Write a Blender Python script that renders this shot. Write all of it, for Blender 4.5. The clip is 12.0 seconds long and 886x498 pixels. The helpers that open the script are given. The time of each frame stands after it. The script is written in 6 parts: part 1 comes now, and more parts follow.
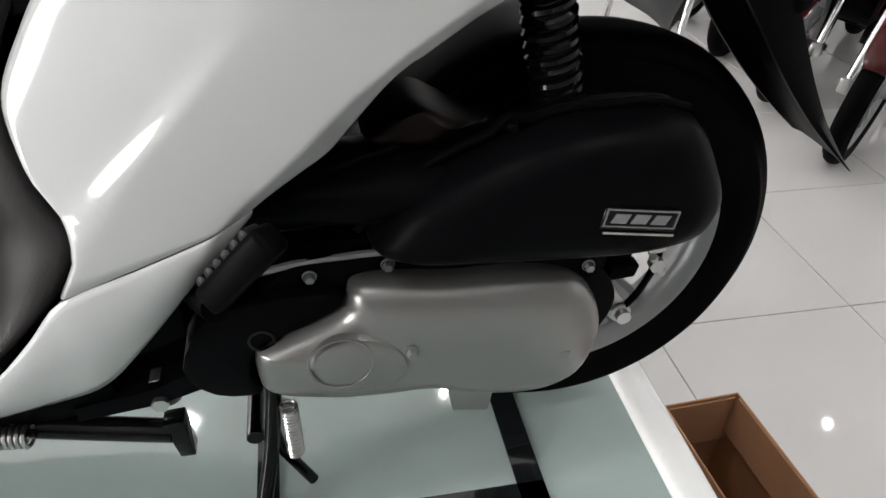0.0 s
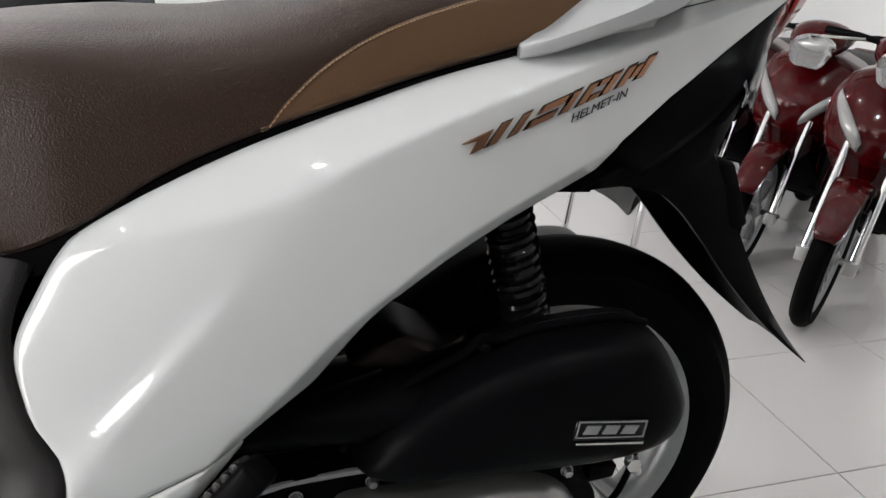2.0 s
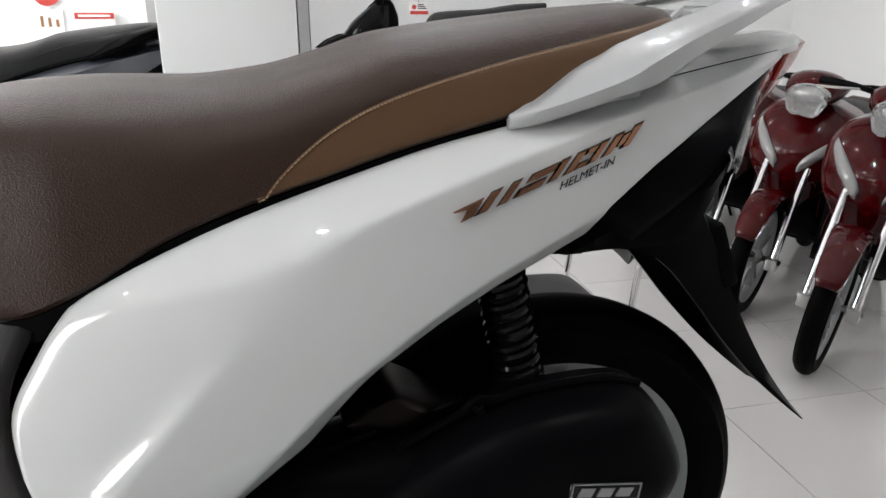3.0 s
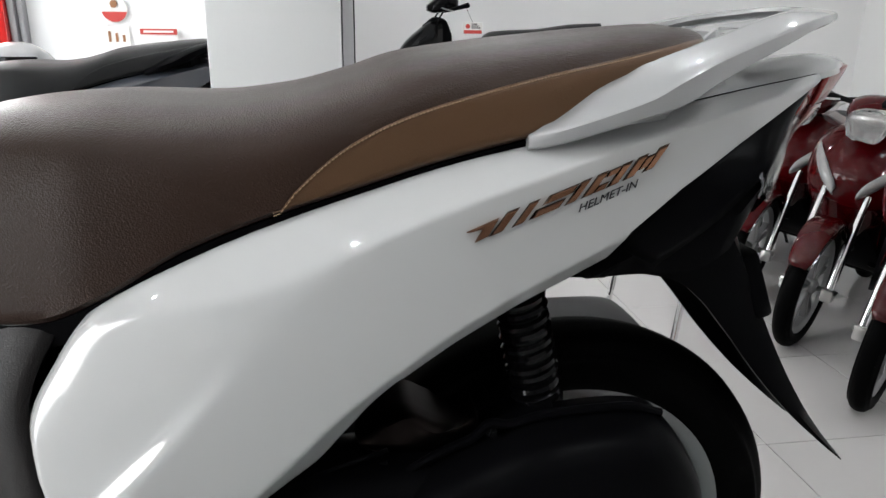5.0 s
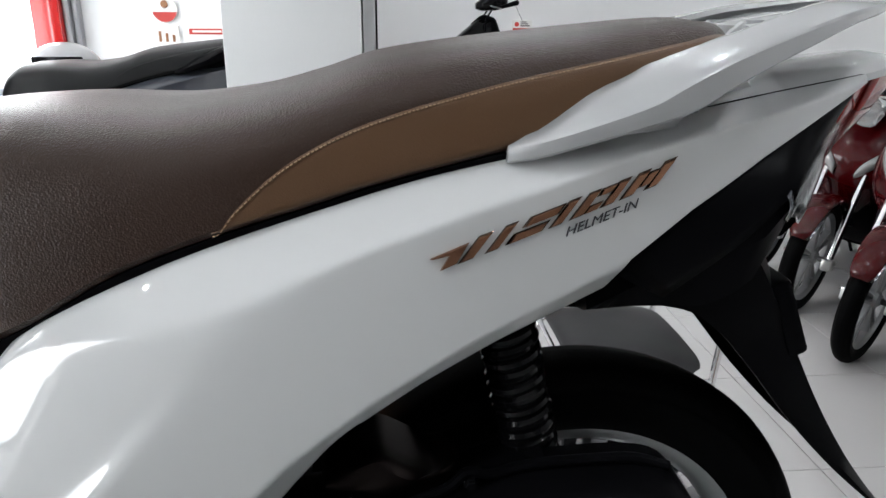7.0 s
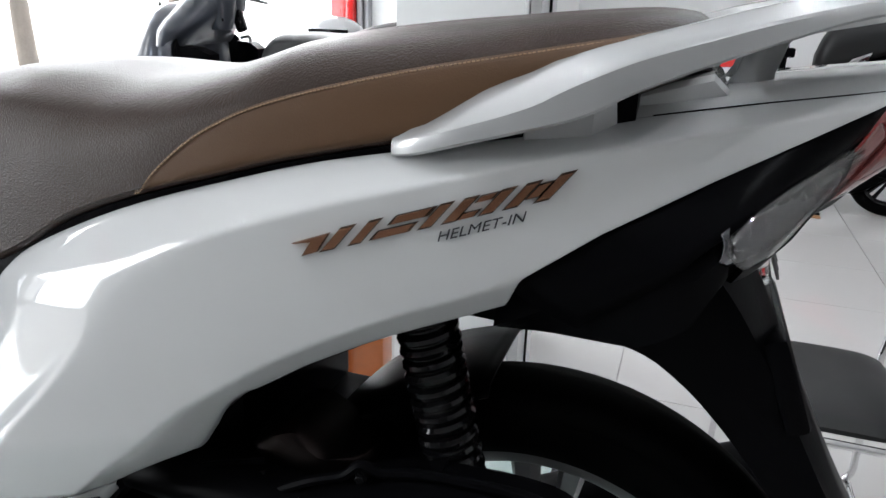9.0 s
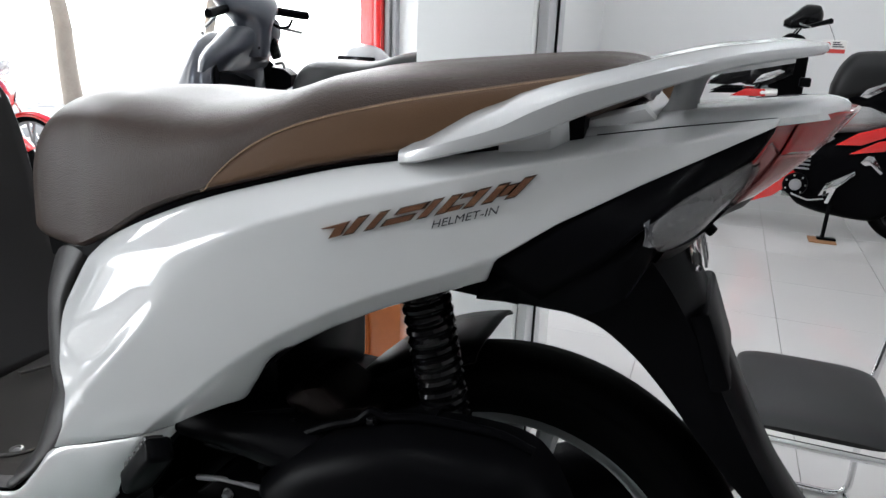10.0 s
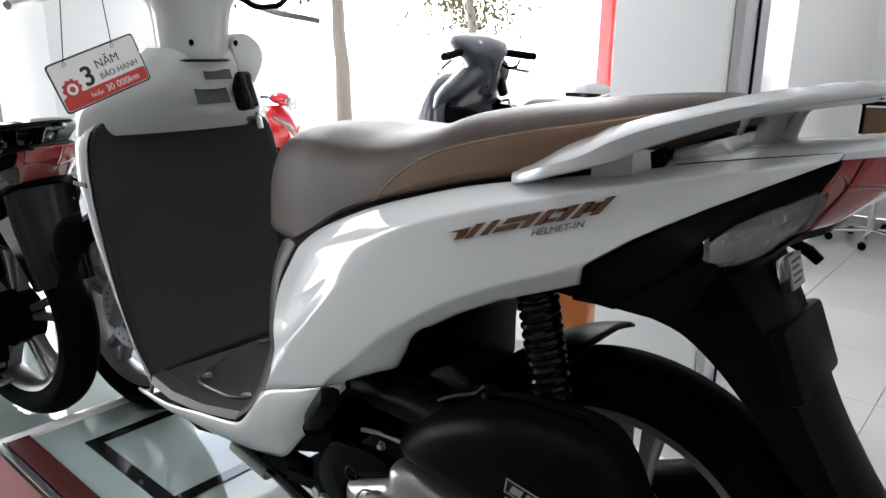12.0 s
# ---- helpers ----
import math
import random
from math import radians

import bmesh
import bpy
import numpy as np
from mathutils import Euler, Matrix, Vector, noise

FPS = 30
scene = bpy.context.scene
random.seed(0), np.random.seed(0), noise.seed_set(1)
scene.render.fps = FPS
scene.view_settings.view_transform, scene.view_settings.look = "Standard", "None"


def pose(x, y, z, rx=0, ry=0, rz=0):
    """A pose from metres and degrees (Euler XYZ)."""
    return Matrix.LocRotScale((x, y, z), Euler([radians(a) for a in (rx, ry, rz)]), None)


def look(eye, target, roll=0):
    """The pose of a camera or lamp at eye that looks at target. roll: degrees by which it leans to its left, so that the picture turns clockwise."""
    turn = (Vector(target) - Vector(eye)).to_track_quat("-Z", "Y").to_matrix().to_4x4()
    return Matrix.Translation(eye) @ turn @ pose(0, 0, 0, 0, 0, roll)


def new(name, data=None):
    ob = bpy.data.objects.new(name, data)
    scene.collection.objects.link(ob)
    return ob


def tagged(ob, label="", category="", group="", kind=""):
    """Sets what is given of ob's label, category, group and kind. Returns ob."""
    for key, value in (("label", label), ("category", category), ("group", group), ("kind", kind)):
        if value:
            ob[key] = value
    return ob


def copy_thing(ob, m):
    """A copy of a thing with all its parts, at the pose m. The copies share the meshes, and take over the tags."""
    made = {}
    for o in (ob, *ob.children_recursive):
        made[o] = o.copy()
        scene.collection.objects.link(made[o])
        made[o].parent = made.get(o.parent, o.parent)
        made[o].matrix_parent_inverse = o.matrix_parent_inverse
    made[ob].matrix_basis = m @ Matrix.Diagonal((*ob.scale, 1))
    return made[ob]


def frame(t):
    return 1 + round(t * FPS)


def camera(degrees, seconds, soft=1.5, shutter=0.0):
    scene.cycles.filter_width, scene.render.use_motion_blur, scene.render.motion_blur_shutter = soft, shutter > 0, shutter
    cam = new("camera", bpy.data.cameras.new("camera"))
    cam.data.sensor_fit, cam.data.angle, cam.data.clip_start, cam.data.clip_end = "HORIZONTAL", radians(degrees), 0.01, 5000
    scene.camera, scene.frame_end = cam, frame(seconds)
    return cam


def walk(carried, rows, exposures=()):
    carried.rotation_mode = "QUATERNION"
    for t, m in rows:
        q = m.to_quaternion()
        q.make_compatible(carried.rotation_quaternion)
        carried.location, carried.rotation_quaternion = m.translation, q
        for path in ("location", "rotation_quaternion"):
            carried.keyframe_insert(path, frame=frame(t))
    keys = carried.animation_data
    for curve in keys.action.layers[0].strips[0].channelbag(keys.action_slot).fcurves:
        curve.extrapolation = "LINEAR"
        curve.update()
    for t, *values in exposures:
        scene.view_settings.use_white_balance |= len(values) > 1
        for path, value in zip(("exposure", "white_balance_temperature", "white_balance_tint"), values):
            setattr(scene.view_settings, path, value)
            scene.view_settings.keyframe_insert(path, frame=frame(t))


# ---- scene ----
cam = camera(63.6, 12.0)
PATH = [
    (0.0, -0.2902, -0.6749, 1.2727, 54.07, -1.76, -10.98),
    (0.5, -0.2856, -0.6741, 1.2824, 56.05, -1.16, -11.82),
    (1.0, -0.2859, -0.6747, 1.2978, 59.19, -0.77, -12.63),
    (1.5, -0.2922, -0.6855, 1.3186, 63.07, -0.61, -13.36),
    (2.0, -0.2924, -0.6918, 1.3408, 67.16, -0.63, -13.33),
    (2.5, -0.2897, -0.6980, 1.3576, 69.38, -0.43, -13.43),
    (4.5, -0.2622, -0.6989, 1.3651, 71.89, -0.79, -9.86),
    (5.0, -0.2553, -0.6987, 1.3618, 71.98, -0.84, -8.69),
    (5.5, -0.2534, -0.7000, 1.3614, 72.33, -0.56, -7.36),
    (6.0, -0.2451, -0.6933, 1.3614, 72.30, -0.04, -6.63),
    (6.5, -0.2264, -0.6696, 1.3596, 72.33, 0.20, -6.62),
    (8.5, 0.0261, -0.5294, 1.3577, 68.65, -2.60, 14.82),
    (9.0, 0.0803, -0.5735, 1.3646, 70.12, -1.66, 19.01),
    (9.5, 0.1131, -0.6504, 1.3758, 70.82, -2.58, 19.67),
    (10.0, 0.1523, -0.7016, 1.3833, 71.96, -2.01, 21.17),
    (10.5, 0.1801, -0.7333, 1.3876, 71.29, -2.12, 21.96),
    (11.0, 0.2244, -0.7508, 1.3899, 71.48, -1.65, 26.72),
    (11.5, 0.2802, -0.7492, 1.3916, 70.99, -0.98, 35.17),
    (12.0, 0.3370, -0.7683, 1.4015, 74.20, -0.50, 40.69),
]
walk(cam, [(t, pose(x, y, z, rx, ry, rz)) for t, x, y, z, rx, ry, rz in PATH],
     exposures=[(0.0, 0.76, 6620, 11), (2.5, 0.60, 6560, 11), (5.5, 0.46, 6400, 10), (6.5, 0.48, 6300, 10), (8.5, 0.56, 6240, 10), (9.5, 0.62, 6220, 10), (11.0, 0.40, 6280, 10), (12.0, 0.50, 6320, 10)])

# ---- light ----
world = bpy.data.worlds.new("daylight")
scene.world = world
world.use_nodes = True
wn = world.node_tree.nodes
sky = wn.new("ShaderNodeTexSky")
sky.sky_type = "NISHITA"
sky.sun_disc = False
sky.dust_density, sky.ozone_density = 0.3, 2.0
sky.sun_elevation = radians(48)
sky.sun_rotation = radians(-52)
wn["Background"].inputs["Strength"].default_value = 0.15
world.node_tree.links.new(sky.outputs["Color"], wn["Background"].inputs["Color"])

sun = new("sun", bpy.data.lights.new("sun", "SUN"))
sun.data.energy, sun.data.angle, sun.data.color = 5.0, radians(0.5), (1.0, 0.95, 0.88)
sun.matrix_world = look((-8, 9, 12), (-3, 8, 0))

CEIL = 3.5
# daylight through the side window and the open entrance
for eye, aim, w, h, watts in (((-3.78, -1.75, 1.5), (0, -1.75, 1.5), 1.1, 1.9, 32.0), ((-3.78, 2.5, 1.6), (0, 2.5, 1.5), 2.9, 2.6, 40.0), ((-2.95, 3.98, 1.6), (-2.95, 0, 1.5), 1.6, 2.6, 30.0)):
    day = new("window_light", bpy.data.lights.new("window_light", "AREA"))
    day.data.shape, day.data.size, day.data.size_y, day.data.energy = "RECTANGLE", w, h, watts
    day.data.color = (0.95, 0.98, 1.0)
    day.matrix_world = look(eye, aim)
for lx in (-2.9, -1.2, 0.5, 2.2, 3.9):
    for ly in (-2.4, -0.7, 1.0, 2.7, 4.6):
        if lx < -2 and ly > 3.5:
            continue
        lamp = new("downlight_lamp", bpy.data.lights.new("downlight_lamp", "AREA"))
        lamp.data.shape, lamp.data.size, lamp.data.energy = "DISK", 0.05, {-2.4: 2.4, -0.7: 8.5, 4.6: 12.0 if lx < 1 else 7.0}.get(ly, 7.0) * (0.55 if lx > 2 else 0.22 if lx < -2 else 1.0)
        lamp.data.color = (0.96, 0.98, 1.0)
        lamp.location = (lx, ly, CEIL - 0.03)

# ---- helpers ----
def tone(name, col, rough=0.5, metal=0.0, var=0.12, scale=6.0, fine=60.0, bump=0.02, coat=0.0,
         rvar=0.1, spec=0.5, tint=None, trans=0.0, ior=1.45, alpha=1.0, cell=False, relief=0.0008):
    """A surface with two scales of variation in colour and gloss and a fine relief."""
    m = bpy.data.materials.new(name)
    m.use_nodes = True
    nt, b = m.node_tree, m.node_tree.nodes["Principled BSDF"]
    co = nt.nodes.new("ShaderNodeTexCoord")
    big, small = nt.nodes.new("ShaderNodeTexNoise"), nt.nodes.new("ShaderNodeTexVoronoi" if cell else "ShaderNodeTexNoise")
    fac = small.outputs["Distance" if cell else "Fac"]
    big.inputs["Scale"].default_value, small.inputs["Scale"].default_value = scale, fine
    big.inputs["Detail"].default_value = 3
    if not cell:
        small.inputs["Detail"].default_value = 2
    for n in (big, small):
        nt.links.new(co.outputs["Object"], n.inputs["Vector"])
    mix = nt.nodes.new("ShaderNodeMix")
    mix.data_type = "RGBA"
    t2 = tint or tuple(c * (1 - var) for c in col)
    mix.inputs["A"].default_value, mix.inputs["B"].default_value = (*col, 1), (*t2, 1)
    add = nt.nodes.new("ShaderNodeMath")
    add.operation = "MULTIPLY_ADD"
    add.inputs[1].default_value = 0.6
    nt.links.new(big.outputs["Fac"], add.inputs[0])
    half = nt.nodes.new("ShaderNodeMath")
    half.operation = "MULTIPLY"
    half.inputs[1].default_value = 0.4
    nt.links.new(fac, half.inputs[0])
    nt.links.new(half.outputs[0], add.inputs[2])
    nt.links.new(add.outputs[0], mix.inputs["Factor"])
    nt.links.new(mix.outputs["Result"], b.inputs["Base Color"])
    rr = nt.nodes.new("ShaderNodeMapRange")
    rr.inputs["To Min"].default_value = max(0.02, rough - rvar * rough)
    rr.inputs["To Max"].default_value = min(1.0, rough + rvar * rough)
    nt.links.new(big.outputs["Fac"], rr.inputs["Value"])
    nt.links.new(rr.outputs[0], b.inputs["Roughness"])
    if bump:
        bp = nt.nodes.new("ShaderNodeBump")
        bp.inputs["Strength"].default_value, bp.inputs["Distance"].default_value = min(1.0, bump * 5), relief
        nt.links.new(fac, bp.inputs["Height"])
        nt.links.new(bp.outputs["Normal"], b.inputs["Normal"])
    b.inputs["Metallic"].default_value = metal
    b.inputs["Coat Weight"].default_value = coat
    b.inputs["Coat Roughness"].default_value = 0.012
    b.inputs["Coat IOR"].default_value = 1.62
    b.inputs["Specular IOR Level"].default_value = spec
    b.inputs["Transmission Weight"].default_value = trans
    b.inputs["IOR"].default_value = ior
    b.inputs["Alpha"].default_value = alpha
    return m


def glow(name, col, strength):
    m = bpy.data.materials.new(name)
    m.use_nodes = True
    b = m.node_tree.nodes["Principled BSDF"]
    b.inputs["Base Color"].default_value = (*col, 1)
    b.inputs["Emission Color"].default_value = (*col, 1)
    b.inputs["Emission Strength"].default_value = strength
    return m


def smooth_table(rows, u):
    """Monotone-safe cubic through rows of (u, a, b, ...), read at u."""
    rows = np.array(rows, float)
    k, v = rows[:, 0], rows[:, 1:]
    i = int(np.clip(np.searchsorted(k, u) - 1, 0, len(k) - 2))
    h = k[i + 1] - k[i]
    t = min(1.0, max(0.0, (u - k[i]) / h))
    sl = (v[1:] - v[:-1]) / (k[1:] - k[:-1])[:, None]

    def tan(j):
        if j == 0:
            return sl[0]
        if j == len(k) - 1:
            return sl[-1]
        a, b = sl[j - 1], sl[j]
        return np.where(a * b > 0, 2 * a * b / np.where(np.abs(a + b) < 1e-9, 1e-9, a + b), 0)
    m0, m1 = tan(i) * h, tan(i + 1) * h
    return ((2 * t**3 - 3 * t**2 + 1) * v[i] + (t**3 - 2 * t**2 + t) * m0
            + (-2 * t**3 + 3 * t**2) * v[i + 1] + (t**3 - t**2) * m1)


def thing(name, label, category, at=(0, 0, 0), turn=0.0, group="", kind=""):
    ob = new(name)
    ob.matrix_world = pose(*at, 0, 0, turn)
    return tagged(ob, label, category, group, kind)


def part(name, bm, material, parent=None, label="", sharp=38, local=None):
    me = bpy.data.meshes.new(name)
    bmesh.ops.recalc_face_normals(bm, faces=bm.faces)
    for f in bm.faces:
        f.smooth = True
    lim = radians(sharp)
    for e in bm.edges:
        if len(e.link_faces) == 2 and e.calc_face_angle(0) > lim:
            e.smooth = False
    bm.to_mesh(me)
    bm.free()
    me.materials.append(material)
    ob = new(name, me)
    if parent:
        ob.parent = parent
        if local is not None:
            ob.matrix_local = local
    if label:
        ob["label"] = label
    return ob


def mesh_of(verts, faces):
    bm = bmesh.new()
    vs = [bm.verts.new(v) for v in verts]
    for f in faces:
        try:
            bm.faces.new([vs[i] for i in f])
        except ValueError:
            pass
    return bm


def loft(rings, closed=True, cap=True):
    n = len(rings[0])
    verts = [p for r in rings for p in r]
    faces = []
    for i in range(len(rings) - 1):
        for j in range(n if closed else n - 1):
            a, b = i * n + j, i * n + (j + 1) % n
            faces.append((a, b, b + n, a + n))
    if cap and closed:
        faces.append(tuple(range(n)))
        faces.append(tuple((len(rings) - 1) * n + j for j in range(n)))
    return mesh_of(verts, faces)


def box(x0, x1, y0, y1, z0, z1, bevel=0.0, seg=2):
    bm = bmesh.new()
    bmesh.ops.create_cube(bm, size=1)
    for v in bm.verts:
        v.co = Vector(((x0 + x1) / 2 + v.co.x * (x1 - x0), (y0 + y1) / 2 + v.co.y * (y1 - y0), (z0 + z1) / 2 + v.co.z * (z1 - z0)))
    if bevel:
        bmesh.ops.bevel(bm, geom=bm.edges[:], offset=bevel, segments=seg, affect="EDGES", profile=0.5)
    return bm


def tube(pts, r, seg=10, radii=None, cap=True):
    """A round bar along points."""
    pts = [Vector(p) for p in pts]
    rings, up = [], None
    for i, p in enumerate(pts):
        d = (pts[min(i + 1, len(pts) - 1)] - pts[max(i - 1, 0)]).normalized()
        if up is None:
            up = d.orthogonal().normalized()
        up = (up - d * up.dot(d)).normalized()
        side = d.cross(up)
        rr = radii[i] if radii else r
        rings.append([p + (up * math.cos(a) + side * math.sin(a)) * rr for a in (2 * math.pi * k / seg for k in range(seg))])
    return loft(rings, True, cap)


def bend(pts, n=6):
    """Rounds a polyline through its points."""
    rows = [(i, *p) for i, p in enumerate(pts)]
    out = []
    for i in range((len(pts) - 1) * n + 1):
        out.append(tuple(smooth_table(rows, i / n)))
    return out


def arc_bend(pts, r, n=5):
    """A polyline with its corners rounded to about r."""
    pts = [Vector(p) for p in pts]
    out = [pts[0]]
    for a, b, c in zip(pts, pts[1:], pts[2:]):
        u, v = (a - b), (c - b)
        rr = min(r, u.length * 0.45, v.length * 0.45)
        p, q = b + u.normalized() * rr, b + v.normalized() * rr
        for k in range(n + 1):
            t = k / n
            out.append(p * (1 - t) ** 2 + b * 2 * t * (1 - t) + q * t * t)
    out.append(pts[-1])
    return out


def lathe(profile, seg=48, axis="y", centre=(0, 0, 0), cap=False):
    """Turns (radius, height) rows round an axis."""
    rings = []
    for r, h in profile:
        ring = []
        for k in range(seg):
            a = 2 * math.pi * k / seg
            p = {"y": (r * math.cos(a), h, r * math.sin(a)), "z": (r * math.cos(a), r * math.sin(a), h), "x": (h, r * math.cos(a), r * math.sin(a))}[axis]
            ring.append(tuple(c + q for c, q in zip(centre, p)))
        rings.append(ring)
    return loft(rings, True, cap)


def join(*bms):
    out = bmesh.new()
    for b in bms:
        me = bpy.data.meshes.new("tmp")
        b.to_mesh(me)
        b.free()
        out.from_mesh(me)
        bpy.data.meshes.remove(me)
    return out


def moved(bm, m):
    bm.transform(m)
    return bm


def plate(outline, y0, y1, bevel=0.0, seg=2, plane="xz"):
    """A flat outline given thickness."""
    def at(a, b, c):
        return {"xz": (a, c, b), "xy": (a, b, c), "yz": (c, a, b)}[plane]
    bm = bmesh.new()
    f = bm.faces.new([bm.verts.new(at(a, b, y0)) for a, b in outline])
    got = bmesh.ops.extrude_face_region(bm, geom=[f])
    d = Vector(at(0, 0, y1 - y0))
    for v in got["geom"]:
        if isinstance(v, bmesh.types.BMVert):
            v.co += d
    if bevel:
        bmesh.ops.bevel(bm, geom=bm.edges[:], offset=bevel, segments=seg, affect="EDGES", profile=0.5, clamp_overlap=True)
    return bm


def rounded(outline, n=6):
    """Closed outline smoothed through its points."""
    pts = [Vector(p) for p in outline]
    out, k = [], len(pts)
    for i in range(k):
        p0, p1, p2, p3 = (pts[(i + j - 1) % k] for j in range(4))
        for s in range(n):
            t = s / n
            out.append(tuple(0.5 * ((2 * p1) + (p2 - p0) * t + (2 * p0 - 5 * p1 + 4 * p2 - p3) * t * t + (3 * p1 - p0 - 3 * p2 + p3) * t**3)))
    return out


def pillow(outline, back, rows, lean=(0, 0)):
    """A cover over an outline in x and z: rows of (share of the outline left, y), from the rim inwards; lean shifts its middle."""
    cx = sum(p[0] for p in outline) / len(outline) + lean[0]
    cz = sum(p[1] for p in outline) / len(outline) + lean[1]
    rings = [[(p[0], back, p[1]) for p in outline]]
    for s, y in rows:
        rings.append([(cx + (p[0] - cx) * s, y, cz + (p[1] - cz) * s) for p in outline])
    return loft(rings, True, True)


def thick(ob, t, offset=-1.0):
    mod = ob.modifiers.new("thickness", "SOLIDIFY")
    mod.thickness, mod.offset = t, offset
    return ob


# ---- materials ----
WHITE = tone("pearl_white_paint", (0.50, 0.507, 0.505), 0.5, 0.0, 0.05, 3, 1600, 0.006, coat=1.0, spec=0.1)
SILVER = tone("silver_white_paint", (0.35, 0.354, 0.356), 0.36, 0.40, 0.06, 4, 900, 0.004, coat=1.0, spec=0.2)
SEAT = tone("brown_seat_leather", (0.029, 0.0155, 0.0105), 0.38, 0, 0.2, 9, 640, 0.2, rvar=0.12, spec=0.24, cell=True, relief=0.00036)
TAN = tone("tan_seat_leather", (0.085, 0.044, 0.020), 0.5, 0, 0.12, 8, 800, 0.2, spec=0.35, cell=True, relief=0.00014)
EDGEMETAL = tone("dark_bronze_edge", (0.11, 0.075, 0.055), 0.10, 1.0, 0.1, 10, 200, 0.0)
THREAD = tone("tan_thread", (0.30, 0.20, 0.12), 0.8)
BLACK = tone("black_plastic", (0.0025, 0.0025, 0.003), 0.33, 0, 0.3, 12, 300, 0.02, spec=0.026)
GLOSSY = tone("glossy_black", (0.004, 0.004, 0.0045), 0.10, 0, 0.3, 8, 200, 0.01, spec=0.2)
GREY = tone("dark_grey_plastic", (0.017, 0.0155, 0.0155), 0.42, 0, 0.2, 9, 700, 0.06, spec=0.22)
RUBBER = tone("tyre_rubber", (0.0022, 0.0022, 0.0023), 0.6, 0, 0.3, 14, 160, 0.06, spec=0.025)
ALU = tone("silver_wheel_paint", (0.24, 0.24, 0.245), 0.35, 0.7, 0.1, 7, 400, 0.01)
CASE = tone("silver_engine_paint", (0.230, 0.225, 0.221), 0.30, 0.75, 0.1, 6, 500, 0.02)
STEEL = tone("zinc_steel", (0.55, 0.55, 0.54), 0.3, 1.0, 0.2, 30, 300, 0.02)
CHROME = tone("chrome", (0.75, 0.75, 0.76), 0.08, 1.0, 0.04, 12, 200, 0.0)
COPPER = tone("copper_chrome", (0.33, 0.17, 0.105), 0.12, 1.0, 0.1, 10, 200, 0.0)
REDLENS = tone("red_lens", (0.30, 0.016, 0.014), 0.08, 0, 0.2, 9, 100, 0.0, coat=1.0, trans=0.12)
CLEAR = tone("clear_lens", (0.95, 0.95, 0.95), 0.02, 0, 0.02, 5, 100, 0.0, coat=0.45, trans=0.97, ior=1.06)
FOIL = tone("lamp_reflector", (0.60, 0.60, 0.60), 0.18, 1.0, 0.3, 60, 200, 0.04)
LAMPWHITE = tone("milky_clear_lens", (0.30, 0.295, 0.29), 0.14, 0.0, 0.35, 40, 120, 0.05, coat=0.5, trans=0.2)
BOWL = tone("smoked_reflector", (0.15, 0.15, 0.16), 0.10, 1.0, 0.3, 60, 160, 0.10, cell=True, relief=0.002)
PINKLENS = tone("pale_red_lens", (0.36, 0.075, 0.068), 0.08, 0, 0.25, 14, 90, 0.0, coat=1.0, trans=0.45)
FLOORGREY = tone("brown_grey_floor_plastic", (0.045, 0.041, 0.038), 0.36, 0, 0.2, 9, 500, 0.04, spec=0.4)
TILE = tone("white_glazed_tile", (0.475, 0.463, 0.452), 0.035, 0, 0.03, 1.4, 30, 0.002, rvar=0.3)
GROUT = tone("grey_grout", (0.36, 0.35, 0.33), 0.8, 0, 0.2, 5, 80)
WALL = tone("white_wall_paint", (0.88, 0.88, 0.875), 0.75, 0, 0.04, 0.8, 140, 0.02)
CEILING = tone("white_ceiling", (0.86, 0.86, 0.855), 0.85, 0, 0.03, 0.7, 90)
FRAME = tone("grey_metal_frame", (0.36, 0.36, 0.37), 0.4, 0.6, 0.1, 5, 100)
PALEMETAL = tone("pale_grey_metal", (0.60, 0.60, 0.61), 0.35, 0.2, 0.08, 5, 100)
RIM = tone("white_platform_trim", (0.80, 0.80, 0.79), 0.2, 0, 0.04, 4, 90, 0.005, coat=0.4)
FROST = tone("pale_green_glass", (0.34, 0.41, 0.39), 0.04, 0, 0.06, 2.0, 60, 0.0, coat=0.6)
BLACKBAND = tone("black_glass_band", (0.010, 0.011, 0.012), 0.08, 0, 0.2, 5, 60, 0.0, coat=0.5)
CARD = tone("brown_cardboard", (0.33, 0.165, 0.082), 0.85, 0, 0.25, 7, 120, 0.05)
CARDIN = tone("brown_cardboard_inside", (0.26, 0.125, 0.062), 0.9, 0, 0.25, 7, 120, 0.05)
DARKRED = tone("dark_red_paint", (0.038, 0.0008, 0.0014), 0.16, 0.0, 0.2, 4, 400, 0.0, coat=0.32, spec=0.08)
RED = tone("bright_red_paint", (0.55, 0.015, 0.014), 0.2, 0, 0.1, 4, 400, 0.0, coat=1.0)
DARKBLUE = tone("dark_blue_grey_paint", (0.040, 0.045, 0.058), 0.3, 0.1, 0.2, 4, 300, 0.0, coat=0.6)
CARPET = tone("faded_red_mat", (0.30, 0.135, 0.13), 0.85, 0, 0.2, 6, 220, 0.06)
MAROON = tone("maroon_edge_strip", (0.055, 0.008, 0.009), 0.5, 0, 0.2, 9, 150, spec=0.2)
WOOD = tone("orange_varnished_wood", (0.48, 0.135, 0.030), 0.3, 0, 0.35, 5, 60, 0.03, coat=0.4)
VINYL = tone("black_vinyl", (0.012, 0.012, 0.0125), 0.45, 0, 0.2, 9, 300, 0.08, spec=0.3)
PAPER = tone("white_card", (0.80, 0.79, 0.76), 0.5, 0, 0.04, 9, 90)
